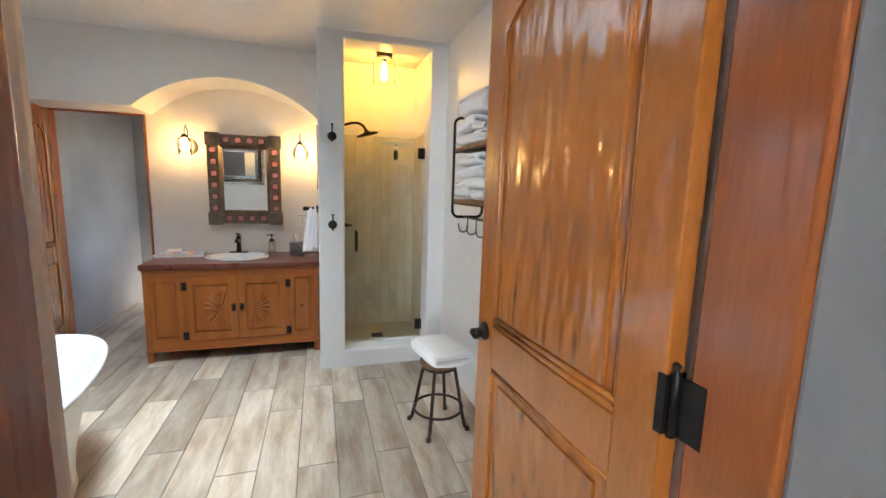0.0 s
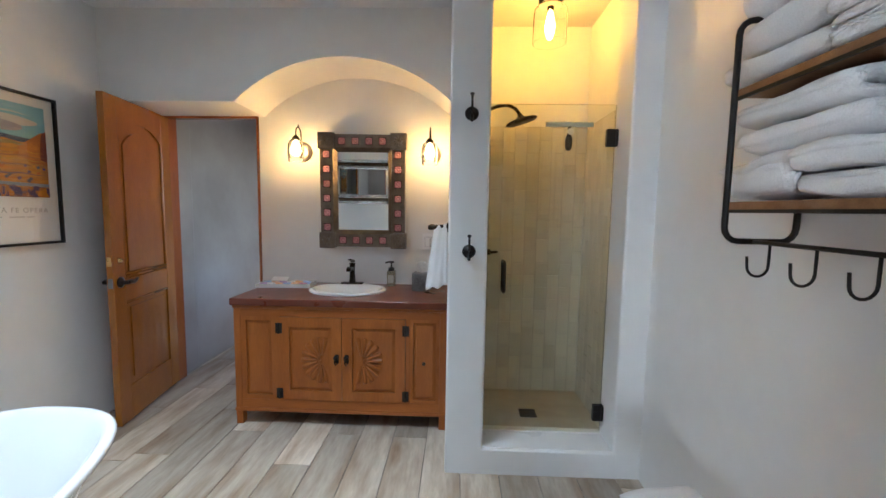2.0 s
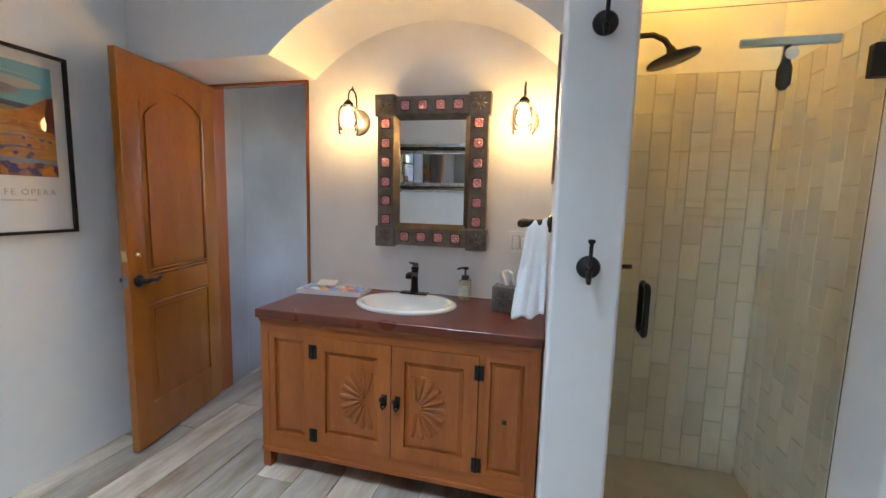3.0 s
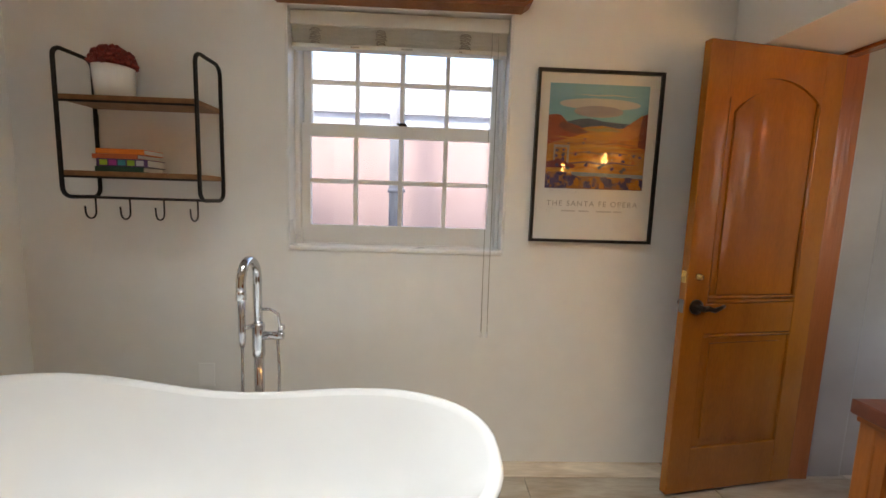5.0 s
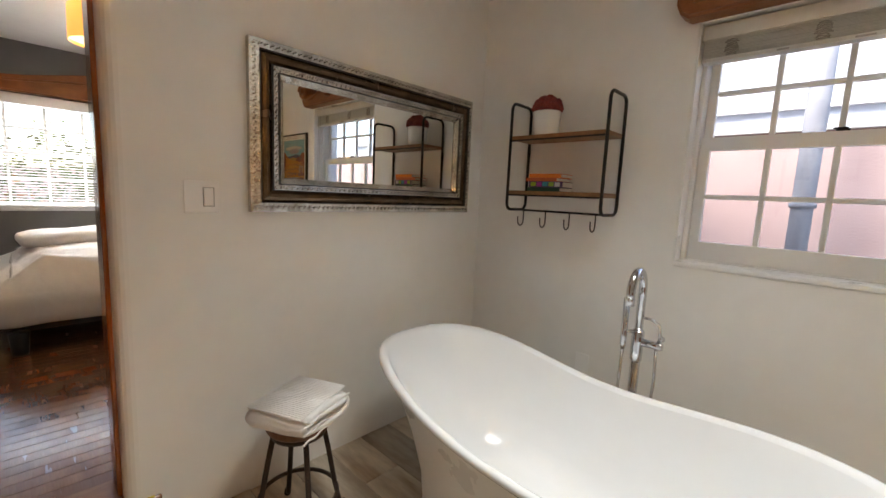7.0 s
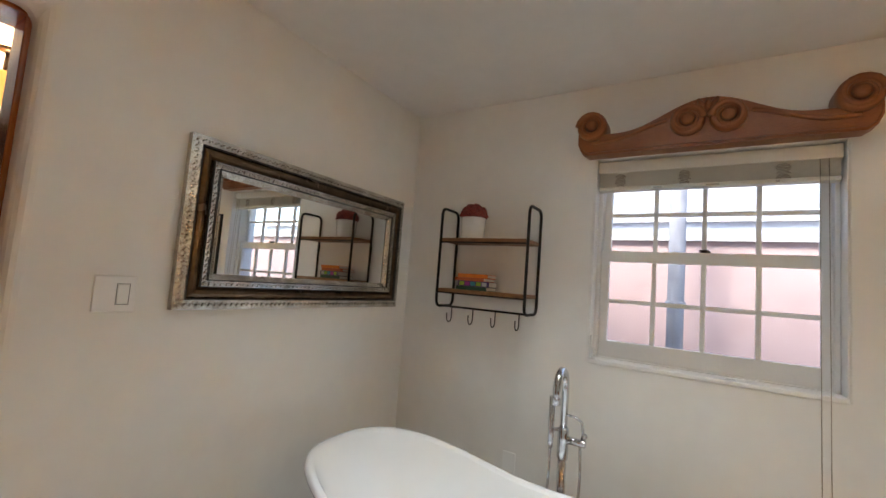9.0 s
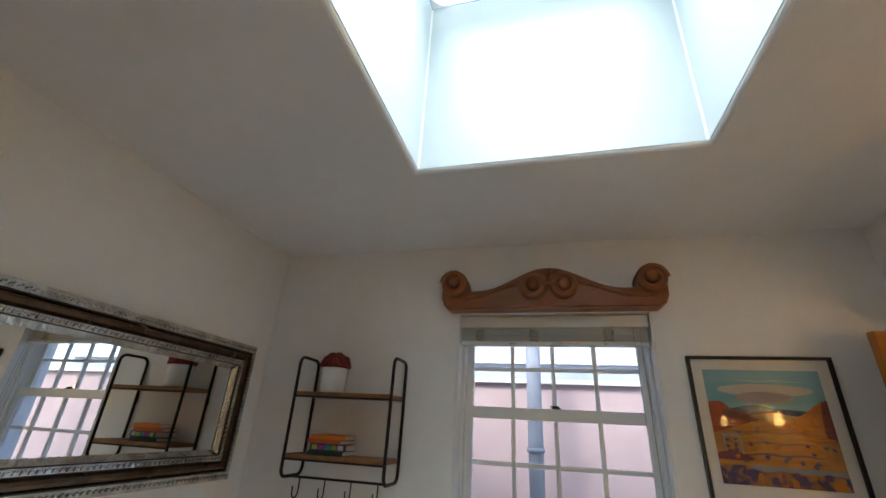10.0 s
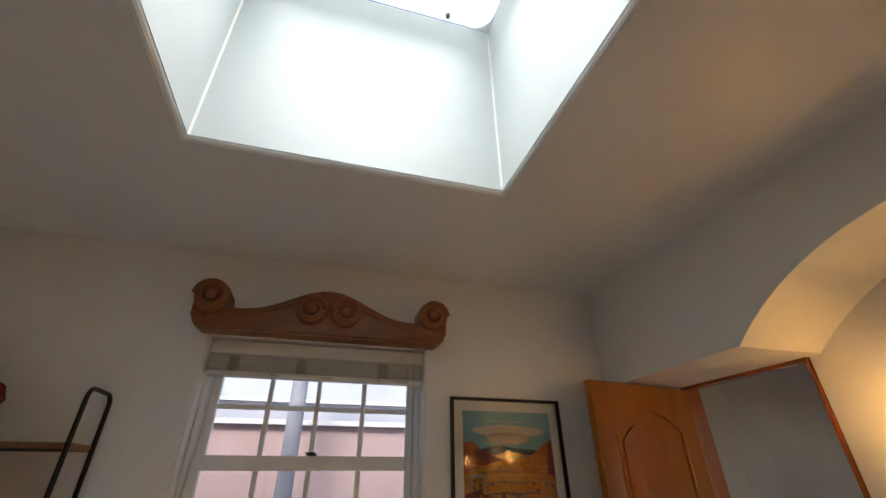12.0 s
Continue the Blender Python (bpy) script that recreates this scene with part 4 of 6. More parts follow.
# ---------------------------------------------------------------- soft goods
def soft(bm, w, d, h, r, centre=(0, 0, 0), seed=0, wobble=0.004, cuts=9, freq=9.0):
    """A soft slab: a rounded box with an uneven surface, standing on centre."""
    old = set(bm.verts)
    v = bmesh.ops.create_cube(bm, size=1)["verts"]
    bmesh.ops.subdivide_edges(bm, edges=list({e for q in v for e in q.link_edges}), cuts=cuts, use_grid_fill=True)
    vs = [q for q in bm.verts if q not in old]
    ins = Vector((max(0, w / 2 - r), max(0, d / 2 - r), max(0, h / 2 - r)))
    for q in vs:
        p = Vector((q.co.x * w, q.co.y * d, q.co.z * h))
        c = Vector([max(-ins[i], min(ins[i], p[i])) for i in range(3)])
        o = p - c
        p = c + (o.normalized() * r if o.length > 1e-9 else o)
        nz = noise.noise_vector(p * freq + Vector((seed * 7.3, seed * 3.1, seed)))
        q.co = p + nz * wobble + Vector(centre) + Vector((0, 0, h / 2))
    for f in bm.faces:
        f.smooth = True
    return bm


def rolled(bm, w, h, length, turns, seed=0, sag=0.0):
    """A towel folded over and over: a thick cloth wound flat, its ends facing y, standing on z = 0."""
    rnd = random.Random(seed)
    n, t, run = max(20, int(26 * turns)), h / (2 * turns + 0.15), max(0.0, (w - h) / 2)
    start = rnd.uniform(-0.5, 0.5)
    mid, nrm = [], []
    for i in range(n + 1):
        a = math.pi * (1 + start) + 2 * math.pi * turns * i / n - 2 * math.pi * turns
        r = t * 0.42 + (h / 2 - t * 0.92) * i / n
        slide = max(-1.0, min(1.0, math.cos(a) * 1.5)) * run
        mid.append((slide + r * math.cos(a), r * math.sin(a)))
        nrm.append((math.cos(a), math.sin(a)))
    rings, cuts = [], 12
    for k in range(cuts + 1):
        f = k / cuts
        y = -length / 2 + length * f
        e = min(f, 1 - f) * length
        thick = t * (0.455 - 0.13 * max(0.0, 1 - e / 0.016))
        shrink = 1 - 0.035 * max(0.0, 1 - e / 0.03)
        ring = []
        for sgn in (1, -1):
            row = []
            for i, ((u, v), (nu, nv)) in enumerate(zip(mid, nrm)):
                th = thick * (1.0 if sgn > 0 else 0.78)
                p = Vector(((u + sgn * nu * th) * shrink, y + 0.006 * math.sin(i * 0.35 + seed), (v + sgn * nv * th) * shrink))
                g = noise.noise_vector(Vector((p.x * 9 + seed * 3.7, p.y * 8, p.z * 14 + i * 0.03))) * 0.0075 + noise.noise_vector(Vector((p.x * 6 + seed, p.y * 6.5 + seed * 1.7, p.z * 6 + seed * 2.3))) * (0.017 if w < 0.25 else 0.008)
                p += g + Vector((0, 0, h / 2 - sag * (p.x / max(w, 0.01)) ** 2 * 4 * h))
                p.z = max(0.0005, p.z)
                row.append(bm.verts.new(p))
            ring.append(row)
        rings.append(ring)
    for a, b in zip(rings, rings[1:]):
        for s in (0, 1):
            for i in range(n):
                bm.faces.new((a[s][i], a[s][i + 1], b[s][i + 1], b[s][i])).smooth = True
        for i in (0, n):
            bm.faces.new((a[0][i], a[1][i], b[1][i], b[0][i])).smooth = True
    for a in (rings[0], rings[-1]):
        for i in range(n):
            bm.faces.new((a[0][i], a[0][i + 1], a[1][i + 1], a[1][i])).smooth = True
    bmesh.ops.recalc_face_normals(bm, faces=bm.faces[:])
    return bm


# ---------------------------------------------------------------- stools and their towels
def stool(label, m):
    s = thing("stool", label, "stool", m, group="round stools")
    part("seat", lathe(bmesh.new(), [(0, 0.425), (0.105, 0.425), (0.118, 0.43), (0.124, 0.44), (0.122, 0.452), (0.114, 0.458), (0, 0.456)], seg=36), STOOL_WOOD, s, "worn round wooden seat")
    part("apron", lathe(bmesh.new(), [(0.1, 0.405), (0.106, 0.405), (0.106, 0.426), (0.1, 0.426)], seg=32, caps=False), STOOL_METAL, s)
    for k in range(4):
        a = radians(58 + 90 * k)
        c, n_ = math.cos(a), math.sin(a)
        pts = [(0.095 * c, 0.095 * n_, 0.425), (0.12 * c, 0.12 * n_, 0.30), (0.15 * c, 0.15 * n_, 0.13), (0.172 * c, 0.172 * n_, 0.03), (0.19 * c, 0.19 * n_, 0.006)]
        lg = part("leg", tube(bmesh.new(), pts, 0.0105, 10), STOOL_METAL, s)
        part("foot", lathe(bmesh.new(), [(0.013, 0), (0.015, 0.006), (0.012, 0.025), (0.0, 0.027)], (0.19 * c, 0.19 * n_, 0), 12), STOOL_METAL, lg)
    part("foot_ring", tube(bmesh.new(), [(0.152 * math.cos(2 * math.pi * k / 36), 0.152 * math.sin(2 * math.pi * k / 36), 0.13) for k in range(36)], 0.0085, 8, closed=True), STOOL_METAL, s, "brown steel foot ring")
    return s


stool("brown steel and wood stool by the shower", pose(2.972, 1.735, 0) @ Matrix.Diagonal((1, 1, 0.957, 1)))
stool("brown steel and wood stool beside the tub", pose(1.47, 0.33, 0, 0, 0, 20))
solo("folded_towel", rolled(bmesh.new(), 0.30, 0.10, 0.34, 1.5, 3, 0.0), TOWEL, "folded white terry towel on the stool", "towel", pose(2.98, 1.74, 0.4385, 0, 0, 11))
_ft = rolled(bmesh.new(), 0.315, 0.104, 0.27, 1.5, 8)
for i in range(3):
    for k in range(30):
        for sx in (-1,):
            v = bmesh.ops.create_icosphere(_ft, subdivisions=1, radius=0.0052)["verts"]
            bmesh.ops.translate(_ft, vec=(-0.146 + 0.29 * k / 29, sx * 0.134, 0.014 + i * 0.031 + 0.004 * math.sin(k * 0.7 + i)), verts=v)
for k in range(26):
    tube(_ft, [(-0.142 + 0.284 * k / 25, -0.115, 0.1025), (-0.142 + 0.284 * k / 25, 0.0, 0.105), (-0.142 + 0.284 * k / 25, 0.118, 0.1025)], 0.0036, 6)
solo("bath_mat", _ft, TOWEL, "folded white ribbed bath mat on the stool", "bath mat", pose(1.475, 0.345, 0.4585, 0, 0, 205))

# towels on the east shelf
_u, _lo = SZ + 0.416, SZ + 0.111
_sw = E - 0.203


def shelf_towel(ya, yb, z, w, h, turns, seed, lab, tilt=0.0, name="towel", sag=0.0):
    """A white towel whose outer fold faces the room."""
    solo(name, rolled(bmesh.new(), w, h, yb - ya, turns, seed, sag), TOWEL, lab, "towel", pose(_sw + w / 2, (ya + yb) / 2, z, 0, 0, tilt), group="shelf towels")


shelf_towel(1.615, 1.955, _u, 0.20, 0.092, 1.1, 1, "thick folded white bath towel on the upper board", 2)
shelf_towel(1.60, 1.94, _u + 0.084, 0.19, 0.088, 1.1, 2, "thick folded white bath towel below the roll", -3)
shelf_towel(1.545, 1.90, _u + 0.160, 0.185, 0.155, 2.2, 3, "loosely rolled white bath towel on top of the pile", 4, "rolled_towel")
shelf_towel(1.462, 1.602, _u, 0.18, 0.040, 1.0, 4, "small folded white washcloth on the upper board", 5)
shelf_towel(1.468, 1.606, _u + 0.036, 0.17, 0.040, 1.0, 5, "small folded white washcloth in the pile", -6)
shelf_towel(1.462, 1.605, _u + 0.071, 0.172, 0.044, 1.0, 6, "small folded white washcloth on top", 4)
shelf_towel(1.675, 1.975, _lo, 0.20, 0.125, 1.4, 7, "rolled white bath towel on the lower board", -4, "rolled_towel")
shelf_towel(1.430, 1.672, _lo, 0.195, 0.064, 1.1, 8, "folded white hand towel on the lower board", -3)
shelf_towel(1.440, 1.670, _lo + 0.059, 0.20, 0.072, 1.1, 9, "folded white hand towel in the pile", 5)
shelf_towel(1.515, 1.885, _lo + 0.122, 0.19, 0.080, 1.1, 10, "thick folded white bath towel in the pile", 2)
shelf_towel(1.525, 1.90, _lo + 0.194, 0.185, 0.080, 1.1, 11, "thick folded white bath towel under the upper board", -4)

# ---------------------------------------------------------------- bathtub and its filler
tub = thing("bathtub", "white freestanding slipper bathtub with rolled rim", "bathtub", pose(0.845, 1.205, 0))


def rim_z(y):
    u = (y + 0.93) / 1.86
    if u < 0.5:
        return 0.565 + 0.125 * (0.5 + 0.5 * math.cos(math.pi * u / 0.5)) ** 1.05
    return 0.565 + 0.05 * (0.5 - 0.5 * math.cos(math.pi * min(1, (u - 0.5) / 0.42)))


def tub_ring(bm, k, w, dz=0.0, ln=None, n=72):
    ln, ring = w if ln is None else ln, []
    for i in range(n):
        a = 2 * math.pi * i / n
        c, s = math.cos(a), math.sin(a)
        x = 0.462 * w * math.copysign(abs(c) ** (2 / 2.6), c)
        y = 0.93 * ln * math.copysign(abs(s) ** (2 / 2.4), s)
        x *= 1 - 0.05 * math.exp(-((y + 0.05) / 0.35) ** 2)
        ring.append(bm.verts.new((x, y, k * rim_z(y / ln) + dz)))
    return ring


def tub_skin(levels, close_last):
    bm = bmesh.new()
    rings = [tub_ring(bm, *lv) for lv in levels]
    for a, b in zip(rings, rings[1:]):
        for i in range(72):
            j = (i + 1) % 72
            bm.faces.new((a[i], a[j], b[j], b[i])).smooth = True
    if close_last:
        bm.faces.new(rings[-1])
    return bm


part("outer_skin", tub_skin([(0, 0.76, 0.0, 0.70), (0.02, 0.765, 0, 0.705), (0.1, 0.76, 0, 0.70), (0.3, 0.77, 0, 0.72), (0.55, 0.81, 0, 0.79), (0.8, 0.885, 0, 0.88), (0.94, 0.935, 0, 0.945)], False), ENAMEL_OUT, tub, "matt white outer skin")
part("rim", tub_skin([(0.94, 0.935, 0, 0.945), (0.945, 0.975, 0, 0.985), (0.965, 0.997, 0, 0.998), (0.985, 1.0, 0, 1.0), (1.0, 0.985, 0, 0.992), (1.003, 0.965, 0, 0.98), (0.995, 0.935, 0, 0.965), (0.975, 0.915, 0, 0.952)], False), ENAMEL, tub, "rolled glossy rim")
part("basin", tub_skin([(0.975, 0.915, 0, 0.952), (0.9, 0.885, 0, 0.902), (0.7, 0.825, 0, 0.805), (0.5, 0.765, 0, 0.725), (0.35, 0.69, 0, 0.655), (0.27, 0.60, 0, 0.59), (0.24, 0.45, 0, 0.50), (0.235, 0.2, 0, 0.3)], True), ENAMEL, tub, "glossy white basin")

filler = thing("tub_filler", "chrome floor-standing tub filler with hand shower", "faucet", pose(0.285, 1.20, 0))
part("base", lathe(bmesh.new(), [(0, 0), (0.075, 0), (0.075, 0.006), (0.05, 0.014), (0.026, 0.02), (0, 0.02)], seg=28), CHROME, filler)
part("column", tube(bmesh.new(), [(0, 0, 0.01), (0, 0, 0.78)], 0.0205, 18), CHROME, filler)
sp = [(0, 0, 0.7), (0, 0, 1.0)] + [(0.075 - 0.075 * math.cos(radians(q)), 0, 1.0 + 0.085 * math.sin(radians(q))) for q in range(12, 180, 12)] + [(0.15, 0, 1.0), (0.15, 0, 0.955)]
part("spout", tube(bmesh.new(), sp, 0.0175, 16), CHROME, filler, "high arched spout")
part("aerator", lathe(bmesh.new(), [(0.019, 0.945), (0.019, 0.975), (0.0175, 0.98)], (0.15, 0, 0), 18), CHROME, filler)
part("valve_body", lathe(bmesh.new(), [(0.021, 0.66), (0.026, 0.67), (0.026, 0.80), (0.021, 0.81)], seg=20), CHROME, filler)
vb = part("mixer_arm", lathe(bmesh.new(), [(0.018, 0.0), (0.018, 0.085), (0.016, 0.09), (0, 0.09)], (0, 0.015, 0.755), 18, "y"), CHROME, filler)
part("mixer_lever", tube(bmesh.new(), [(0, 0.085, 0.765), (0.005, 0.092, 0.80), (0.006, 0.085, 0.85), (0.0, 0.05, 0.868), (0, 0.02, 0.868)], 0.0065, 10), CHROME, vb, "chrome lever loop")
part("mixer_knob", bmesh.ops.create_uvsphere((_kb := bmesh.new()), u_segments=14, v_segments=10, radius=0.014, matrix=Matrix.Translation((0, 0.098, 0.79))) and smooth_all(_kb), CHROME, vb)
hs = part("hand_shower", tube(bmesh.new(), [(0.05, -0.045, 0.72), (0.05, -0.045, 0.75), (0.05, -0.045, 0.955)], 0.013, 14, radii=[0.010, 0.0135, 0.0145]), CHROME, filler, "chrome stick hand shower")
part("cradle", tube(bmesh.new(), [(0, 0, 0.80), (0.03, -0.03, 0.80), (0.05, -0.045, 0.80)], 0.009, 10), CHROME, hs)
part("hose", tube(bmesh.new(), [(0.05, -0.045, 0.72), (0.045, -0.05, 0.55), (0.03, -0.06, 0.3), (0.02, -0.03, 0.15), (0.02, 0.03, 0.12), (0.0, 0.075, 0.3), (0.0, 0.085, 0.6), (0, 0.08, 0.735)], 0.0065, 10), CHROME, hs, "chrome shower hose")

# ---------------------------------------------------------------- vanity
cab = thing("vanity_cabinet", "honey pine vanity cabinet with carved sunburst doors", "cabinet", pose(0, 0, 0))
x0, x1, yf, yb_ = 0.922, 2.258, 3.15, 3.735
part("side_panel", bx(x0, x0 + 0.025, yf + 0.01, yb_, 0.10, 0.776), CAB_WOOD, cab)
part("side_panel", bx(x1 - 0.025, x1, yf + 0.01, yb_, 0.10, 0.776), CAB_WOOD, cab)
part("bottom_board", bx(x0 + 0.02, x1 - 0.02, yf + 0.012, yb_, 0.11, 0.135), CAB_WOOD_H, cab)
part("back_board", bx(x0 + 0.02, x1 - 0.02, yb_ - 0.02, yb_ - 0.002, 0.12, 0.77), CAB_WOOD, cab)
for xa, xb in ((x0 - 0.002, x0 + 0.042), (x1 - 0.042, x1 + 0.002)):
    part("leg", bx(xa, xb, yf - 0.002, yf + 0.05, 0, 0.776, bev=0.004), CAB_WOOD, cab)
    part("leg", bx(xa, xb, yb_ - 0.05, yb_ + 0.002, 0, 0.12, bev=0.004), CAB_WOOD, cab)
part("top_rail", bx(x0 + 0.04, x1 - 0.04, yf, yf + 0.024, 0.708, 0.776), CAB_WOOD_H, cab)
part("top_moulding", bx(x0 - 0.006, x1 + 0.006, yf - 0.010, yf + 0.012, 0.757, 0.777, bev=0.004), CAB_WOOD_H, cab)
part("bottom_rail", bx(x0 + 0.04, x1 - 0.04, yf, yf + 0.024, 0.092, 0.168), CAB_WOOD_H, cab)
part("bottom_moulding", bx(x0 - 0.006, x1 + 0.006, yf - 0.009, yf + 0.01, 0.088, 0.112, bev=0.005), CAB_WOOD_H, cab)
for xa, xb in ((1.185, 1.208), (2.004, 2.03)):
    part("upright", bx(xa, xb, yf + 0.0015, yf + 0.024, 0.166, 0.71, bev=0.002), CAB_WOOD, cab)


def framed_panel(parent, name, xa, xb, za, zb, y, w, knot=False):
    """Stiles, rails and a raised field."""
    p = part(name, slab(bmesh.new(), [xa, xa + w, xb - w, xb], [za, za + w, zb - w, zb], lambda i, j: (i, j) != (1, 1), y, y + 0.02, XZ), CAB_WOOD, parent)
    field = bmesh.new()
    o, i_ = 0.0, 0.022
    c = [(xa + w + o, za + w + o), (xb - w - o, za + w + o), (xb - w - o, zb - w - o), (xa + w + o, zb - w - o)]
    d = [(xa + w + i_, za + w + i_), (xb - w - i_, za + w + i_), (xb - w - i_, zb - w - i_), (xa + w + i_, zb - w - i_)]
    vc, vd = [field.verts.new((u, y + 0.014, v)) for u, v in c], [field.verts.new((u, y + 0.006, v)) for u, v in d]
    for k in range(4):
        field.faces.new((vc[k], vc[(k + 1) % 4], vd[(k + 1) % 4], vd[k]))
    field.faces.new(vd)
    ve = [field.verts.new((u, y + 0.019, v)) for u, v in c]
    for k in range(4):
        field.faces.new((ve[k], ve[(k + 1) % 4], vc[(k + 1) % 4], vc[k]))
    field.faces.new(ve)
    bmesh.ops.recalc_face_normals(field, faces=field.faces[:])
    part("raised_field", field, CAB_WOOD, p)
    return p


framed_panel(cab, "fixed_panel", x0 + 0.042, 1.186, 0.167, 0.709, yf + 0.003, 0.03)
fp = framed_panel(cab, "fixed_panel", 2.029, x1 - 0.042, 0.167, 0.709, yf + 0.003, 0.022)
part("knot_plug", lathe(bmesh.new(), [(0, 0.0), (0.011, 0), (0.011, 0.004), (0, 0.004)], (2.118, yf + 0.004, 0.425), 14, "y"), MIRROR_WOOD, fp, "dark wooden plug")
for s, xa, xb in ((1, 1.21, 1.603), (-1, 1.607, 2.002)):
    d = framed_panel(cab, "door", xa, xb, 0.172, 0.706, yf - 0.006, 0.062)
    cx = (xb - 0.125) if s == 1 else (xa + 0.125)
    cz = 0.435
    for k in range(11):
        a = radians(78 + 204 * k / 10)
        u, v = math.cos(a) * s, math.sin(a)
        rr = (0.004, 0.0085, 0.0135, 0.0175, 0.0185, 0.012)
        pts = [(cx + u * r, yf - 0.0085 + q, cz + v * r * 1.12) for r, q in zip((0.028, 0.055, 0.085, 0.108, 0.122, 0.134), rr)]
        part("carved_petal", tube(bmesh.new(), pts, 0.01, 10, radii=rr), CAB_WOOD, d)
    for k in range(3):
        a = radians(130 + 50 * k)
        part("carved_petal", tube(bmesh.new(), [(cx + math.cos(a) * s * 0.006, yf - 0.0, cz + math.sin(a) * 0.01), (cx + math.cos(a) * s * 0.024, yf - 0.003, cz + math.sin(a) * 0.026)], 0.0045, 6), CAB_WOOD, d)
    hx = xa - 0.002 if s == 1 else xb + 0.002
    for z in (0.635, 0.215):
        hg = part("hinge", bx(hx - 0.02, hx + 0.022, yf - 0.0095, yf - 0.006, z - 0.033, z + 0.033, bev=0.0015), BLACK_METAL, d, "black iron strap hinge")
        part("hinge_knuckle", tube(bmesh.new(), [(hx, yf - 0.011, z - 0.034), (hx, yf - 0.011, z + 0.034)], 0.0045, 8), BLACK_METAL, hg)
    kx = xb - 0.03 if s == 1 else xa + 0.03
    kb = part("pull", bx(kx - 0.013, kx + 0.013, yf - 0.01, yf - 0.005, 0.42, 0.475, bev=0.003), BLACK_METAL, d, "dark iron drop pull")
    part("pull_knob", lathe(bmesh.new(), [(0.006, 0), (0.006, -0.014), (0.014, -0.02), (0.014, -0.03), (0, -0.034)], (kx, yf - 0.009, 0.462), 14, "y"), BLACK_METAL, kb)
    part("pull_drop", tube(bmesh.new(), [(kx - 0.008, yf - 0.02, 0.45), (kx - 0.01, yf - 0.024, 0.425), (kx, yf - 0.026, 0.412), (kx + 0.01, yf - 0.024, 0.425), (kx + 0.008, yf - 0.02, 0.45)], 0.004, 8), BLACK_METAL, kb)

def worktop(x0, x1, y0, y1, z0, z1, cx, cy, ra, rb, n=56):
    """A slab with an oval opening."""
    turns = sorted([2 * math.pi * k / n for k in range(n)] + [math.atan2(y - cy, x - cx) % (2 * math.pi) for x in (x0, x1) for y in (y0, y1)])
    turns = [a for i, a in enumerate(turns) if i == 0 or a - turns[i - 1] > 0.012]
    bm, rings = bmesh.new(), []
    for z in (z1, z0):
        inner, outer = [], []
        for a in turns:
            c, s_ = math.cos(a), math.sin(a)
            reach = min(((x1 if c > 0 else x0) - cx) / c if abs(c) > 1e-9 else 9, ((y1 if s_ > 0 else y0) - cy) / s_ if abs(s_) > 1e-9 else 9)
            inner.append(bm.verts.new((cx + ra * c, cy + rb * s_, z)))
            outer.append(bm.verts.new((cx + reach * c, cy + reach * s_, z)))
        rings += [inner, outer]
    it, ot, ib, ob_ = rings
    for i in range(len(turns)):
        j = (i + 1) % len(turns)
        for q in ((it[i], ot[i], ot[j], it[j]), (ib[j], ob_[j], ob_[i], ib[i]), (ot[i], ob_[i], ob_[j], ot[j]), (it[j], ib[j], ib[i], it[i])):
            bm.faces.new(q)
    bmesh.ops.recalc_face_normals(bm, faces=bm.faces[:])
    return bm


solo("countertop", worktop(0.905, 2.2665, 3.128, N - 0.001, 0.777, 0.82, 1.563, 3.455, 0.243, 0.19), COUNTER, "polished red-brown countertop on the vanity", "countertop")
_ct = bpy.data.objects["countertop"].modifiers.new("soft_edges", "BEVEL")
_ct.width, _ct.segments, _ct.limit_method, _ct.use_clamp_overlap = 0.006, 3, "ANGLE", False
solo("backsplash_bead", bx(0.905, 2.2665, N - 0.012, N - 0.001, 0.8205, 0.826, bev=0.002), PLASTIC, "white caulk bead behind the countertop", "trim", kind="structure")


def oval(bm, prof, cx, cy, seg=48, ratio=0.78):
    rings = [[bm.verts.new((cx + r * math.cos(2 * math.pi * k / seg), cy + r * ratio * math.sin(2 * math.pi * k / seg), z)) for k in range(seg)] for r, z in prof]
    for a, b in zip(rings, rings[1:]):
        for k in range(seg):
            bm.faces.new((a[k], a[(k + 1) % seg], b[(k + 1) % seg], b[k])).smooth = True
    bm.faces.new(rings[-1])
    return bm


sink = thing("sink", "white oval drop-in ceramic sink", "sink", pose(1.563, 3.455, 0))
part("basin", oval(bmesh.new(), [(0.262, 0.8205), (0.266, 0.828), (0.260, 0.836), (0.245, 0.839), (0.232, 0.836), (0.224, 0.826), (0.21, 0.79), (0.18, 0.745), (0.12, 0.71), (0.04, 0.70)], 0, 0), CERAMIC, sink)
part("drain", lathe(bmesh.new(), [(0.022, 0.701), (0.024, 0.704), (0.016, 0.7035), (0, 0.703)], seg=18), BRONZE, sink, "bronze drain")

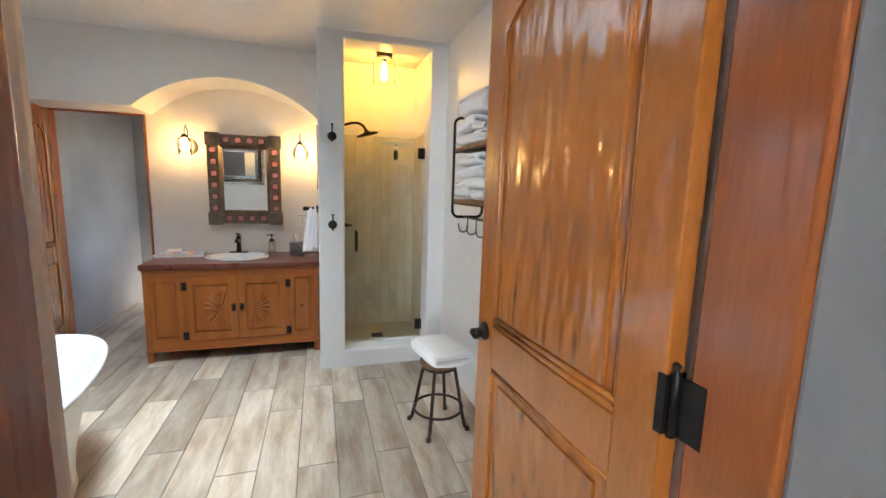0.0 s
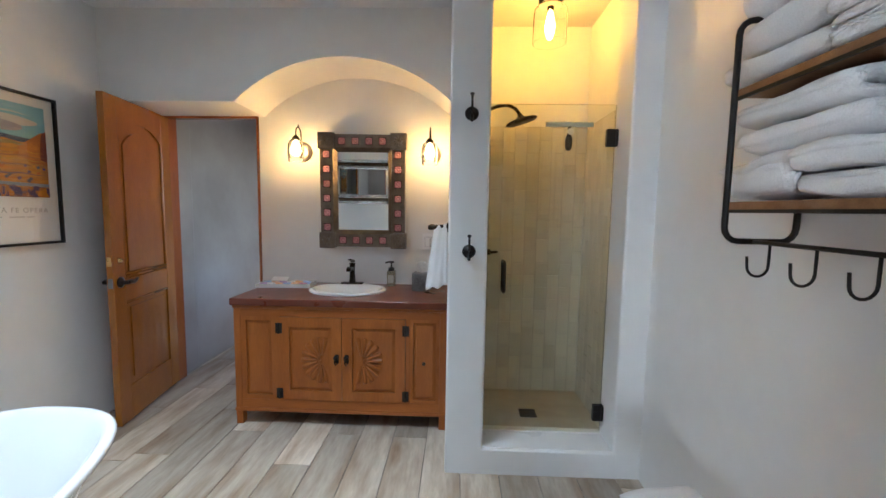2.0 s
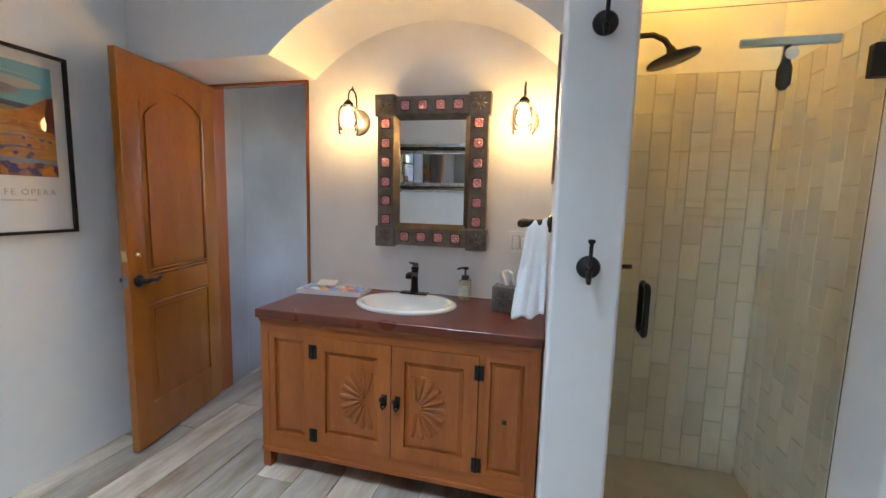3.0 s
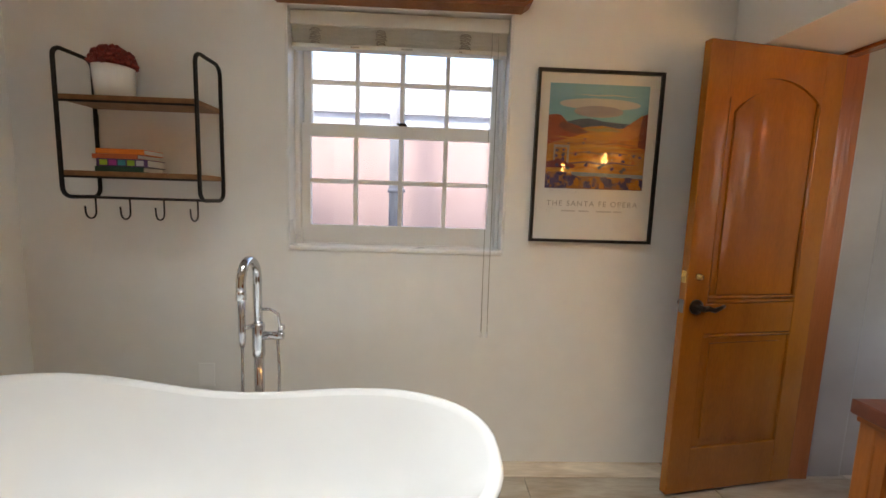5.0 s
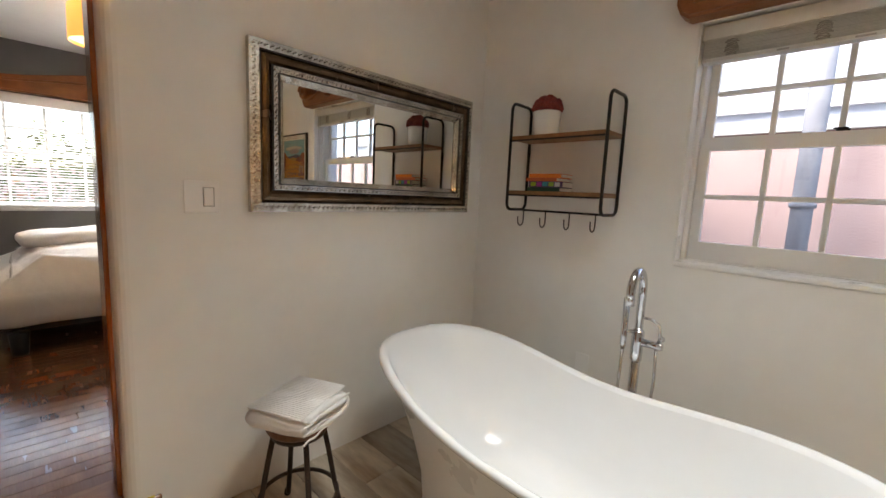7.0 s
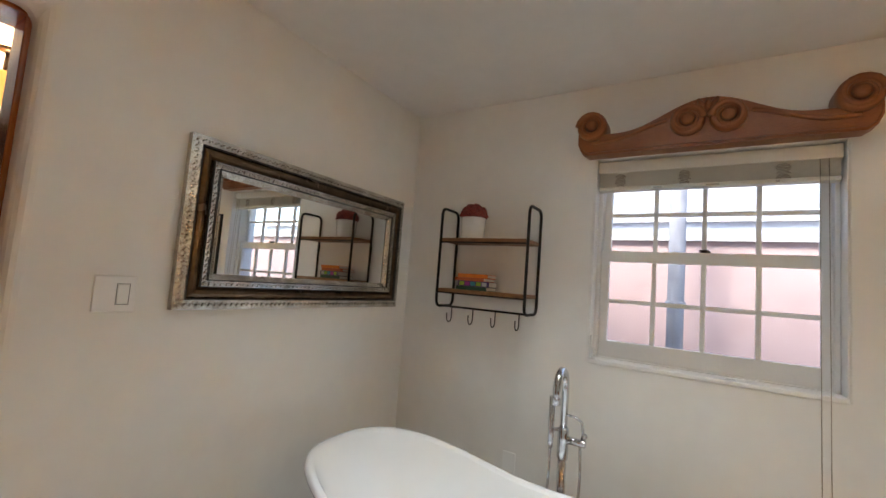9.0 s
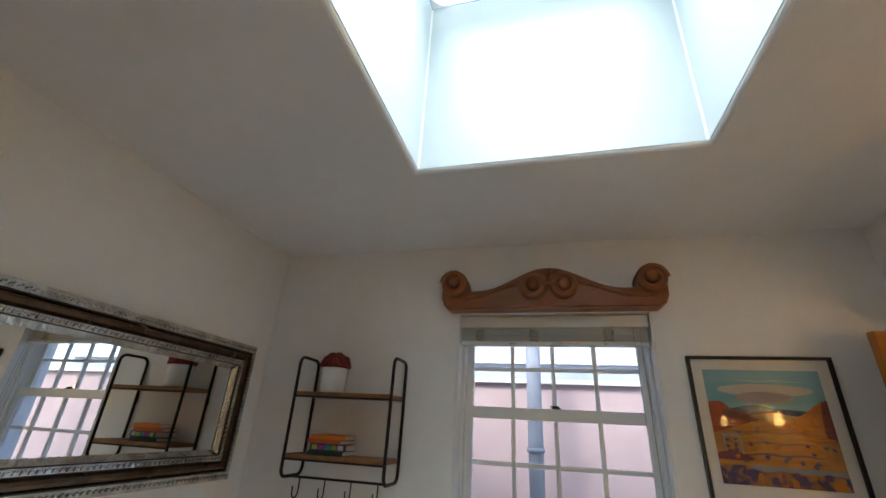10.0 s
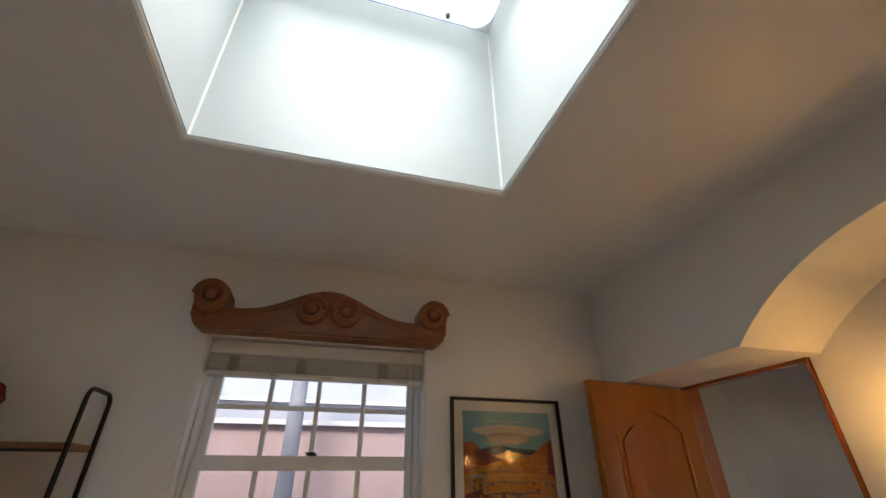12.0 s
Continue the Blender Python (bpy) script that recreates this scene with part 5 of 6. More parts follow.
tap = thing("sink_faucet", "oil-rubbed bronze single-handle sink faucet", "faucet", pose(1.545, 3.645, 0.834))
part("base_plate", bx(-0.08, 0.08, -0.027, 0.027, 0, 0.01, bev=0.008, seg=3), BRONZE, tap)
_bd = bmesh.new()
tube(_bd, [(0, 0, 0.005), (0, 0, 0.03), (0, 0, 0.11), (0, 0.004, 0.155)], 0.02, 18, radii=[0.027, 0.021, 0.018, 0.022])
part("body", _bd, BRONZE, tap)
part("spout", prism(bmesh.new(), [(-0.012, 0.125), (-0.07, 0.135), (-0.105, 0.128), (-0.11, 0.105), (-0.095, 0.105), (-0.085, 0.117), (-0.05, 0.115), (-0.012, 0.095)], -0.016, 0.016, lambda u, v, d: (d, u, v)), BRONZE, tap, "waterfall spout")
part("handle", prism(bmesh.new(), [(0.02, 0.155), (0.0, 0.165), (-0.06, 0.182), (-0.065, 0.19), (0.0, 0.178), (0.024, 0.168)], -0.014, 0.014, lambda u, v, d: (d, u, v)), BRONZE, tap, "flat lever on top")

soap = thing("soap_dispenser", "clear soap bottle with black pump", "soap dispenser", pose(1.833, 3.655, 0.821))
_s = bx(-0.03, 0.03, -0.03, 0.03, 0, 0.115, bev=0.008, seg=3)
part("bottle", _s, mat("amber_soap_glass", (0.86, 0.80, 0.58), rough=0.04, trans=0.75, ior=1.4), soap, "clear bottle with pale soap")
part("label_strip", bx(-0.02, 0.02, -0.0315, -0.0305, 0.03, 0.085), mat("soap_label", (0.55, 0.52, 0.42), (0.6, 0.57, 0.48), rough=0.5), soap, "pale paper label")
pm = part("pump", lathe(bmesh.new(), [(0.02, 0.114), (0.022, 0.118), (0.022, 0.135), (0.012, 0.14), (0.006, 0.142), (0.006, 0.17), (0.018, 0.172), (0.018, 0.184), (0, 0.186)], seg=18), DARK, soap, "black pump")
part("nozzle", tube(bmesh.new(), [(0, 0, 0.178), (-0.02, -0.02, 0.18), (-0.04, -0.03, 0.174)], 0.006, 10), DARK, pm)

tissue = thing("tissue_box", "pewter tissue box with embossed rosette", "tissue box", pose(2.07, 3.535, 0.821, 0, 0, -6))
part("case", bx(-0.062, 0.062, -0.06, 0.06, 0, 0.125, bev=0.004), mat("pewter", (0.30, 0.29, 0.275), (0.22, 0.21, 0.2), rough=0.35, metal=0.8, scale=20, fine=90, grain=0.12, bump=0.001), tissue, "embossed grey metal case")
_r = bmesh.new()
for k in range(8):
    a = 2 * math.pi * k / 8
    tube(_r, [(0.008 * math.cos(a), -0.063, 0.063 + 0.008 * math.sin(a)), (0.022 * math.cos(a), -0.066, 0.063 + 0.022 * math.sin(a)), (0.034 * math.cos(a), -0.062, 0.063 + 0.034 * math.sin(a))], 0.006, 6)
tube(_r, [(0.042 * math.cos(2 * math.pi * k / 24), -0.061, 0.063 + 0.042 * math.sin(2 * math.pi * k / 24)) for k in range(24)], 0.003, 6, closed=True)
part("rosette", _r, STEEL_GREY, tissue, "embossed rosette")
_t = bmesh.new()
gr = [[_t.verts.new((-0.04 + 0.08 * i / 8 + 0.004 * math.sin(j), 0.018 * math.sin(i * 1.1 + j * 0.5), 0.12 + 0.085 * j / 6 - 0.012 * abs(i - 4) / 4 * j / 6)) for i in range(9)] for j in range(7)]
for j in range(6):
    for i in range(8):
        _t.faces.new((gr[j][i], gr[j][i + 1], gr[j + 1][i + 1], gr[j + 1][i])).smooth = True
_tt = part("tissue", _t, PAPER, tissue, "pulled white paper tissue")
_sd = _tt.modifiers.new("thickness", "SOLIDIFY")
_sd.thickness = 0.0015

tray = thing("soap_tray", "white ceramic tray with wrapped soaps", "tray", pose(1.085, 3.575, 0.821, 0, 0, 4))
part("dish", slab(bmesh.new(), [-0.19, -0.18, 0.18, 0.19], [-0.085, -0.075, 0.075, 0.085], lambda i, j: (i, j) != (1, 1), 0.0, 0.026, XY), CERAMIC, tray)
part("base", bx(-0.182, 0.182, -0.077, 0.077, 0.001, 0.008), CERAMIC, tray)
_cols = [(0.55, 0.42, 0.62), (0.80, 0.80, 0.80), (0.75, 0.42, 0.22), (0.38, 0.5, 0.72), (0.82, 0.52, 0.32), (0.6, 0.28, 0.4), (0.4, 0.55, 0.7), (0.8, 0.62, 0.5)]
for i in range(12):
    c = _cols[i % 8]
    r3 = random.Random(i)
    solo("wrapped_soap", bx(-0.026, 0.026, -0.018, 0.018, 0, 0.017, bev=0.004), mat("soap_wrap", c, tuple(min(1, q * 1.3) for q in c), rough=0.45, scale=60, fine=120, sharp=(0.45, 0.55)), "small paper-wrapped soap bar in the tray", "soap",
         pose(0.93 + (i % 6) * 0.056, 3.535 + (i // 6) * 0.075 + 0.004 * (i % 6), 0.831, 0, 6 if i % 3 else -5, r3.uniform(-25, 25)), group="wrapped soaps")
solo("printed_card", bx(-0.055, 0.055, -0.035, 0.035, 0, 0.004), PAPER, "white printed card lying on the soaps", "card", pose(1.02, 3.612, 0.862, 14, 0, 6))

# tin-framed mirror over the vanity: front towards -y
vm = thing("vanity_mirror", "punched tin mirror with pink flower tiles", "mirror", pose(1.298, N - 0.018, 1.098, 1.6, 0, 1.3))
VW, VH = 0.634, 0.829
part("side_band", bx(0.008, 0.108, -0.055, 0, 0.1, VH - 0.1, bev=0.004), TIN, vm, "dark tin band")
part("side_band", bx(VW - 0.108, VW - 0.008, -0.055, 0, 0.1, VH - 0.1, bev=0.004), TIN, vm, "dark tin band")
part("top_band", bx(0.1, VW - 0.1, -0.055, 0, VH - 0.106, VH - 0.008, bev=0.004), TIN, vm, "dark tin band")
part("bottom_band", bx(0.1, VW - 0.1, -0.055, 0, 0.008, 0.106, bev=0.004), TIN, vm, "dark tin band")
part("inner_lip", band(bmesh.new(), 0.104, VW - 0.104, 0.104, VH - 0.104, 0.028, -0.001, -0.062, -0.03), TIN, vm, "sloping tin lip")
part("glass", bx(0.128, VW - 0.128, -0.026, -0.02, 0.128, VH - 0.128), MIRROR, vm, "mirror glass")
TILE_PINK = mat("pink_flower_glaze", (0.52, 0.20, 0.215), (0.62, 0.30, 0.31), rough=0.25, scale=40, fine=90)
TILE_DARK = mat("dark_glaze", (0.06, 0.025, 0.03), (0.09, 0.04, 0.04), rough=0.25, scale=40, fine=90)
_pm = bmesh.new()
for k in range(8):
    a, r_, d_ = 2 * math.pi * k / 8, (0.0105 if k % 2 else 0.007), (0.0185 if k % 2 else 0.018)
    lathe(_pm, [(r_, 0), (r_, -0.002), (0, -0.0025)], (d_ * math.cos(a), -0.004, d_ * math.sin(a)), 8, "y")
lathe(_pm, [(0.010, 0), (0.010, -0.003), (0, -0.0035)], (0, -0.004, 0), 10, "y")
_petal = mesh_of("flower", _pm, TILE_PINK)
_tm = mesh_of("tile", bx(-0.027, 0.027, -0.004, 0, -0.027, 0.027, bev=0.002), TILE_DARK)
spots = [(0.17 + 0.098 * i, z) for i in range(4) for z in (0.057, VH - 0.057)] + [(x, 0.152 + 0.105 * i) for i in range(6) for x in (0.058, VW - 0.058)]
for x, z in spots:
    tl = new("tile", _tm)
    tl.parent, tl.location = vm, (x, -0.055, z)
    fw = new("flower", _petal)
    fw.parent = tl
for cx in (0.055, VW - 0.055):
    for cz in (0.055, VH - 0.055):
        cb = part("corner_block", bx(cx - 0.058, cx + 0.058, -0.066, 0, cz - 0.058, cz + 0.058, bev=0.005), TIN, vm, "embossed tin corner block")
        ro = bmesh.new()
        for k in range(8):
            a = 2 * math.pi * k / 8
            tube(ro, [(cx, -0.066, cz), (cx + 0.02 * math.cos(a), -0.071, cz + 0.02 * math.sin(a)), (cx + 0.036 * math.cos(a), -0.066, cz + 0.036 * math.sin(a))], 0.005, 6)
        part("embossed_flower", ro, TIN, cb)


# ---------------------------------------------------------------- lamps
def bulb_shape(h, r):
    return [(0.004, 0), (r * 0.55, -h * 0.12), (r * 0.75, -h * 0.3), (r, -h * 0.62), (r * 0.85, -h * 0.85), (r * 0.45, -h * 0.97), (0, -h)]


# silver-brown plate; the bulb's light on it is part of this pale colour
SCONCE_PLATE = mat("bulb_lit_silver_bronze", (0.22, 0.19, 0.16), (0.34, 0.31, 0.27), rough=0.38, metal=0.9, scale=18, fine=90, grain=0.1)


JAR_GLASS = mat("jar_glass", (1, 1, 1), rough=0.0, trans=1.0, ior=1.18)


def sconce(m):
    s = thing("wall_sconce", "lit bronze wall sconce with clear glass jar", "wall lamp", m, group="vanity sconces")
    part("back_plate", lathe(bmesh.new(), [(0, 0), (0.074, 0), (0.074, -0.008), (0.068, -0.014), (0.03, -0.018), (0, -0.018)], (0, 0, -0.04), seg=36, axis="y"), SCONCE_PLATE, s, "silver-bronze round back plate coloured pale as bulb-lit")
    arm = [(0, -0.014, 0.0), (0, -0.03, 0.05)] + [(0, -0.08 + 0.05 * math.cos(radians(q)), 0.075 + 0.05 * math.sin(radians(q))) for q in range(0, 181, 20)] + [(0, -0.13, 0.055)]
    part("arm", tube(bmesh.new(), arm, 0.0042, 10), BRONZE, s, "curved bronze arm")
    part("finial", lathe(bmesh.new(), [(0.004, 0.12), (0.007, 0.128), (0.004, 0.138), (0, 0.15)], (0, -0.08, 0), 10), BRONZE, s)
    part("socket", lathe(bmesh.new(), [(0.009, 0.06), (0.02, 0.05), (0.027, 0.04), (0.029, 0.028), (0.022, 0.024), (0, 0.024)], (0, -0.13, 0), 20), BRONZE, s, "bronze socket cap")
    g = part("glass_jar", lathe(bmesh.new(), [(0.03, 0.032), (0.047, 0.02), (0.056, -0.005), (0.058, -0.05), (0.054, -0.125), (0.0515, -0.125), (0.0555, -0.05), (0.0535, -0.006), (0.045, 0.018), (0.03, 0.0295)], seg=28, caps=False), JAR_GLASS, s, "clear glass jar")
    g.location, g.visible_shadow = (0, -0.13, 0), False
    part("bulb", lathe(bmesh.new(), bulb_shape(0.118, 0.034), (0, -0.13, 0.024), 18), BULB, s, "glowing filament bulb")


sconce(pose(1.152, N - 0.001, 1.838))
sconce(pose(2.107, N - 0.001, 1.826))

sl = thing("shower_lamp", "lit bronze ceiling lamp with clear glass cylinder", "ceiling lamp", pose(2.85, 3.30, 2.69))
part("canopy", lathe(bmesh.new(), [(0, 0), (0.072, 0), (0.072, -0.05), (0.068, -0.056), (0, -0.056)], seg=32), BRONZE, sl, "dark bronze drum canopy")
part("collar", lathe(bmesh.new(), [(0, -0.056), (0.06, -0.056), (0.066, -0.062), (0.064, -0.07), (0.02, -0.074), (0, -0.074)], seg=28), WHITE_PAINT, sl, "white porcelain collar")
part("socket", lathe(bmesh.new(), [(0.02, -0.07), (0.02, -0.092), (0, -0.092)], seg=16), BRONZE, sl)
g = part("glass_cylinder", lathe(bmesh.new(), [(0.068, -0.066), (0.082, -0.072), (0.096, -0.088), (0.10, -0.11), (0.10, -0.285), (0.0975, -0.285), (0.0975, -0.11), (0.094, -0.09), (0.082, -0.0745), (0.068, -0.0685)], seg=36, caps=False), GLASS, sl, "clear glass cylinder")
g.visible_shadow = False
part("bulb", lathe(bmesh.new(), bulb_shape(0.175, 0.03), (0, 0, -0.092), 18), BULB_SHOWER, sl, "glowing filament bulb")

# ---------------------------------------------------------------- shower
sd = thing("shower_door", "frameless clear glass shower door with black hinges", "shower door", pose(0, 0, 0))
g = part("pane", bx(2.476, 3.13, 2.905, 2.914, 0.15, 1.945, bev=0.001), SHOWER_GLASS, sd, "clear glass door pane")
g.visible_shadow = False
for z in (1.775, 0.27):
    hg = part("hinge", bx(3.085, 3.142, 2.893, 2.926, z - 0.045, z + 0.045, bev=0.003), BLACK_METAL, sd, "black square glass hinge")
    part("hinge_leaf", bx(3.128, 3.1405, 2.885, 2.934, z - 0.04, z + 0.04, bev=0.002), BLACK_METAL, hg)
for s in (-1, 1):
    y = 2.9095 + s * 0.045
    part("handle", tube(bmesh.new(), [(2.568, 2.9095 + s * 0.006, 0.95), (2.568, y - s * 0.008, 0.95), (2.568, y, 0.958), (2.568, y, 1.10), (2.568, y - s * 0.008, 1.108), (2.568, 2.9095 + s * 0.006, 1.108)], 0.0095, 12), BLACK_METAL, sd, "black pull handle")
part("door_sweep", bx(2.476, 3.13, 2.903, 2.916, 0.143, 0.152), PLASTIC, sd, "clear bottom sweep")
curb = setting("shower_curb", bx(2.466, 3.141, 2.735, 2.965, 0.1405, 0.146, bev=0.002), WHITE_PAINT, "white sill slab in the shower opening", "sill")
hd = thing("rain_shower", "oil-rubbed bronze rain shower head on curved arm", "shower head", pose(2.4525, 3.43, 2.03))
part("flange", lathe(bmesh.new(), [(0, 0), (0.03, 0), (0.03, 0.006), (0.014, 0.014), (0, 0.014)], seg=20, axis="x"), BRONZE, hd)
part("arm", tube(bmesh.new(), [(0, 0, 0), (0.05, 0, 0.01), (0.12, 0, 0.035), (0.18, 0, 0.038), (0.225, 0, 0.015), (0.25, 0, -0.02)], 0.0115, 12), BRONZE, hd, "curved bronze arm")
_h = lathe(bmesh.new(), [(0.016, 0.03), (0.018, 0.015), (0.035, 0.002), (0.098, -0.012), (0.102, -0.02), (0.098, -0.026), (0, -0.026)], seg=32)
bmesh.ops.rotate(_h, cent=(0, 0, 0), matrix=Matrix.Rotation(radians(-16), 3, "Y"), verts=_h.verts)
bmesh.ops.translate(_h, vec=(0.258, 0, -0.045), verts=_h.verts)
part("head", _h, BRONZE, hd, "wide bronze spray head")
vl = thing("shower_valve", "oil-rubbed bronze shower valve lever", "shower valve", pose(2.4525, 3.02, 1.15))
part("flange", lathe(bmesh.new(), [(0, 0), (0.06, 0), (0.058, 0.006), (0.03, 0.012), (0.018, 0.016), (0.018, 0.05), (0, 0.05)], seg=24, axis="x"), BRONZE, vl)
part("lever", tube(bmesh.new(), [(0.045, 0, 0), (0.06, -0.01, 0.0), (0.085, -0.03, 0.004)], 0.008, 10), BRONZE, vl)
sq = thing("squeegee", "white shower squeegee with dark handle on the glass", "squeegee", pose(2.9, 2.942, 1.848))
part("blade", bx(-0.125, 0.125, -0.012, 0.006, -0.012, 0.012, bev=0.005), mat("frosted_blade", (0.55, 0.68, 0.70), (0.62, 0.74, 0.76), rough=0.35), sq, "pale translucent blade")
part("handle", tube(bmesh.new(), [(0, 0, -0.01), (0, 0.002, -0.05), (0, 0.004, -0.075), (0, 0.004, -0.12), (0, 0.004, -0.135)], 0.014, 12, radii=[0.009, 0.010, 0.019, 0.018, 0.008]), DARK, sq, "black rubber handle")
part("suction_cup", lathe(bmesh.new(), [(0.018, -0.027), (0.014, -0.02), (0.006, -0.01), (0.006, 0)], (0, 0, -0.04), 14, "y"), PLASTIC, sq)
dr = thing("shower_drain", "square black shower drain", "drain", pose(2.807, 3.348, 0.0305))
part("frame", slab(bmesh.new(), [-0.055, -0.045, 0.045, 0.055], [-0.055, -0.045, 0.045, 0.055], lambda i, j: (i, j) != (1, 1), 0, 0.004, XY), BLACK_METAL, dr)
for i in range(5):
    part("slat", bx(-0.045, 0.045, -0.04 + i * 0.018, -0.03 + i * 0.018, 0, 0.0035), BLACK_METAL, dr)

# ---------------------------------------------------------------- hooks, towel bar, small wall fittings
for z in (1.852, 1.18):
    hk = thing("robe_hook", "black round robe hook on the shower column", "hook", pose(2.372, 2.7295, z), group="robe hooks")
    part("back_plate", lathe(bmesh.new(), [(0, 0), (0.032, 0), (0.034, -0.006), (0.026, -0.014), (0.012, -0.02), (0.012, -0.03), (0, -0.03)], seg=24, axis="y"), BLACK_METAL, hk)
    part("upper_prong", tube(bmesh.new(), [(0, -0.02, 0), (0, -0.04, 0.012), (0, -0.052, 0.04), (0, -0.056, 0.075)], 0.0055, 10), BLACK_METAL, hk)
    part("prong_tip", lathe(bmesh.new(), [(0.006, 0.072), (0.011, 0.08), (0.009, 0.085), (0, 0.087)], (0, -0.056, 0), 14), BLACK_METAL, hk)
    part("lower_prong", tube(bmesh.new(), [(0, -0.02, 0), (0, -0.032, -0.02), (0, -0.042, -0.04), (0, -0.05, -0.038)], 0.006, 10, radii=[0.009, 0.009, 0.007, 0.006]), BLACK_METAL, hk)

tb = thing("towel_holder", "dark bronze double-arm towel holder on the shower wall", "towel holder", pose(2.2665, 3.03, 1.285))
for y in (0.0, 0.11):
    part("arm", lathe(bmesh.new(), [(0, 0), (0.03, 0), (0.03, -0.008), (0.016, -0.022), (0.012, -0.06), (0.0125, -0.085), (0.016, -0.11), (0.012, -0.122), (0, -0.125)], (0, y, 0), 18, "x"), BRONZE, tb, "tapered bronze arm")
_ht = bmesh.new()
prof = [(0.042, -0.27), (0.036, -0.2), (0.03, -0.12), (0.022, -0.05), (0.014, 0.004), (0.0, 0.018), (-0.015, 0.006), (-0.026, -0.05), (-0.036, -0.14), (-0.044, -0.24), (-0.05, -0.335)]
rows = []
for j in range(21):
    u = j / 20
    rows.append([_ht.verts.new((-0.012 - (0.075 + 0.05 * min(1, max(0, -pz) * 3.2)) * u + 0.012 * max(0, -pz), py + (0.010 * math.sin(j * 0.33 + (1.3 if py > 0 else 0) - pz * 2.5) + 0.003 * math.sin(j * 0.9 + pz * 5 + py * 9)) * min(1, max(0, -pz) * 4), pz + 0.008 * math.sin(j * 0.6) - 0.02 * u)) for py, pz in prof])
for a, b in zip(rows, rows[1:]):
    for i in range(len(prof) - 1):
        _ht.faces.new((a[i], a[i + 1], b[i + 1], b[i])).smooth = True
ht = solo("hand_towel", _ht, TOWEL, "white hand towel draped over the bronze arm", "towel", pose(2.2665, 3.03, 1.285))
_m = ht.modifiers.new("thickness", "SOLIDIFY")
_m.thickness, _m.offset = 0.014, 0
_m = ht.modifiers.new("smooth", "SUBSURF")
_m.levels = _m.render_levels = 1

sm = thing("side_mirror", "slim steel-framed mirror on the shower wall", "mirror", pose(2.2665, 3.12, 1.45, 0, 0, -90))
part("frame", band(bmesh.new(), -0.33, 0.0, 0, 0.53, 0.008, 0, -0.009), STEEL_GREY, sm, "slim steel frame")
part("glass", bx(-0.325, -0.005, -0.007, -0.002, 0.005, 0.525), MIRROR, sm, "mirror glass")

kp = thing("wall_keypad", "white wall control panel with small lit screen", "control panel", pose(E - 0.001, 1.197, 1.465, 0, 0, -90))
part("case", bx(0, 0.11, -0.024, 0, 0, 0.205, bev=0.004), PLASTIC, kp)
part("screen", bx(0.012, 0.1, -0.0255, -0.0235, 0.135, 0.185), mat("orange_screen", (0.45, 0.22, 0.06), (0.5, 0.28, 0.1), rough=0.2), kp, "small amber screen")
for i in range(3):
    part("button", lathe(bmesh.new(), [(0.006, 0), (0.006, -0.003), (0, -0.003)], (0.02, -0.024, 0.115 - 0.02 * i), 12, "y"), STEEL_GREY, kp)
part("slot", bx(0.018, 0.026, -0.0255, -0.0235, 0.03, 0.07), STEEL_GREY, kp)
ou = thing("wall_outlet", "white wall outlet low on the plaster wall", "outlet", pose(E - 0.001, 1.525, 0.43, 0, 0, -90))
part("plate", bx(0, 0.078, -0.006, 0, 0, 0.12, bev=0.003), PLASTIC, ou)
for z in (0.035, 0.085):
    so = part("socket", bx(0.022, 0.056, -0.0075, -0.0055, z - 0.015, z + 0.015, bev=0.002), PLASTIC, ou)
    for x in (0.032, 0.046):
        part("slot", bx(x - 0.0015, x + 0.0015, -0.0082, -0.007, z - 0.006, z + 0.006), DARK, so)
so = thing("wall_outlet", "white outlet behind the bathtub", "outlet", pose(0.0015, 0.79, 0.39, 0, 0, 90))
part("plate", bx(0, 0.078, -0.006, 0, 0, 0.12, bev=0.003), PLASTIC, so)

# ---------------------------------------------------------------- bedroom, seen through the doorway
bed = thing("bed", "unmade bed with white covers on dark frame", "bed", pose(0, 0, BF))
part("frame", bx(0.25, 2.28, -3.95, -2.2, 0.14, 0.28, bev=0.01), DARK, bed, "black bed frame")
for x in (0.35, 2.24):
    for y in (-3.85, -2.02):
        part("leg", lathe(bmesh.new(), [(0.04, 0), (0.045, 0.02), (0.055, 0.16), (0, 0.16)], (x, y - (0.1 if y > -3 else 0), 0), 12), DARK, bed)
part("mattress", soft(bmesh.new(), 2.0, 1.75, 0.26, 0.08, (1.27, -3.07, 0.27), 2, 0.01, 8, 3), LINEN, bed, "white mattress")
_d = soft(bmesh.new(), 2.15, 1.98, 0.30, 0.10, (1.30, -3.05, 0.33), 5, 0.05, 14, 2.6)
for q in _d.verts:
    edge = max(0, q.co.x - 2.15) + max(0, q.co.y + 2.2) + max(0, -3.9 - q.co.y)
    q.co.z -= min(0.16, edge * 1.6) + 0.03 * math.sin(q.co.y * 9) * max(0, q.co.x - 1.9)
part("duvet", _d, LINEN, bed, "rumpled white duvet")
solo("pillow", soft(bmesh.new(), 0.85, 0.62, 0.13, 0.06, (0, 0, 0), 9, 0.015, 8, 4), LINEN, "folded white bedding on the bed", "bedding", pose(1.78, -3.55, BF + 0.60, 0, 3, 4))

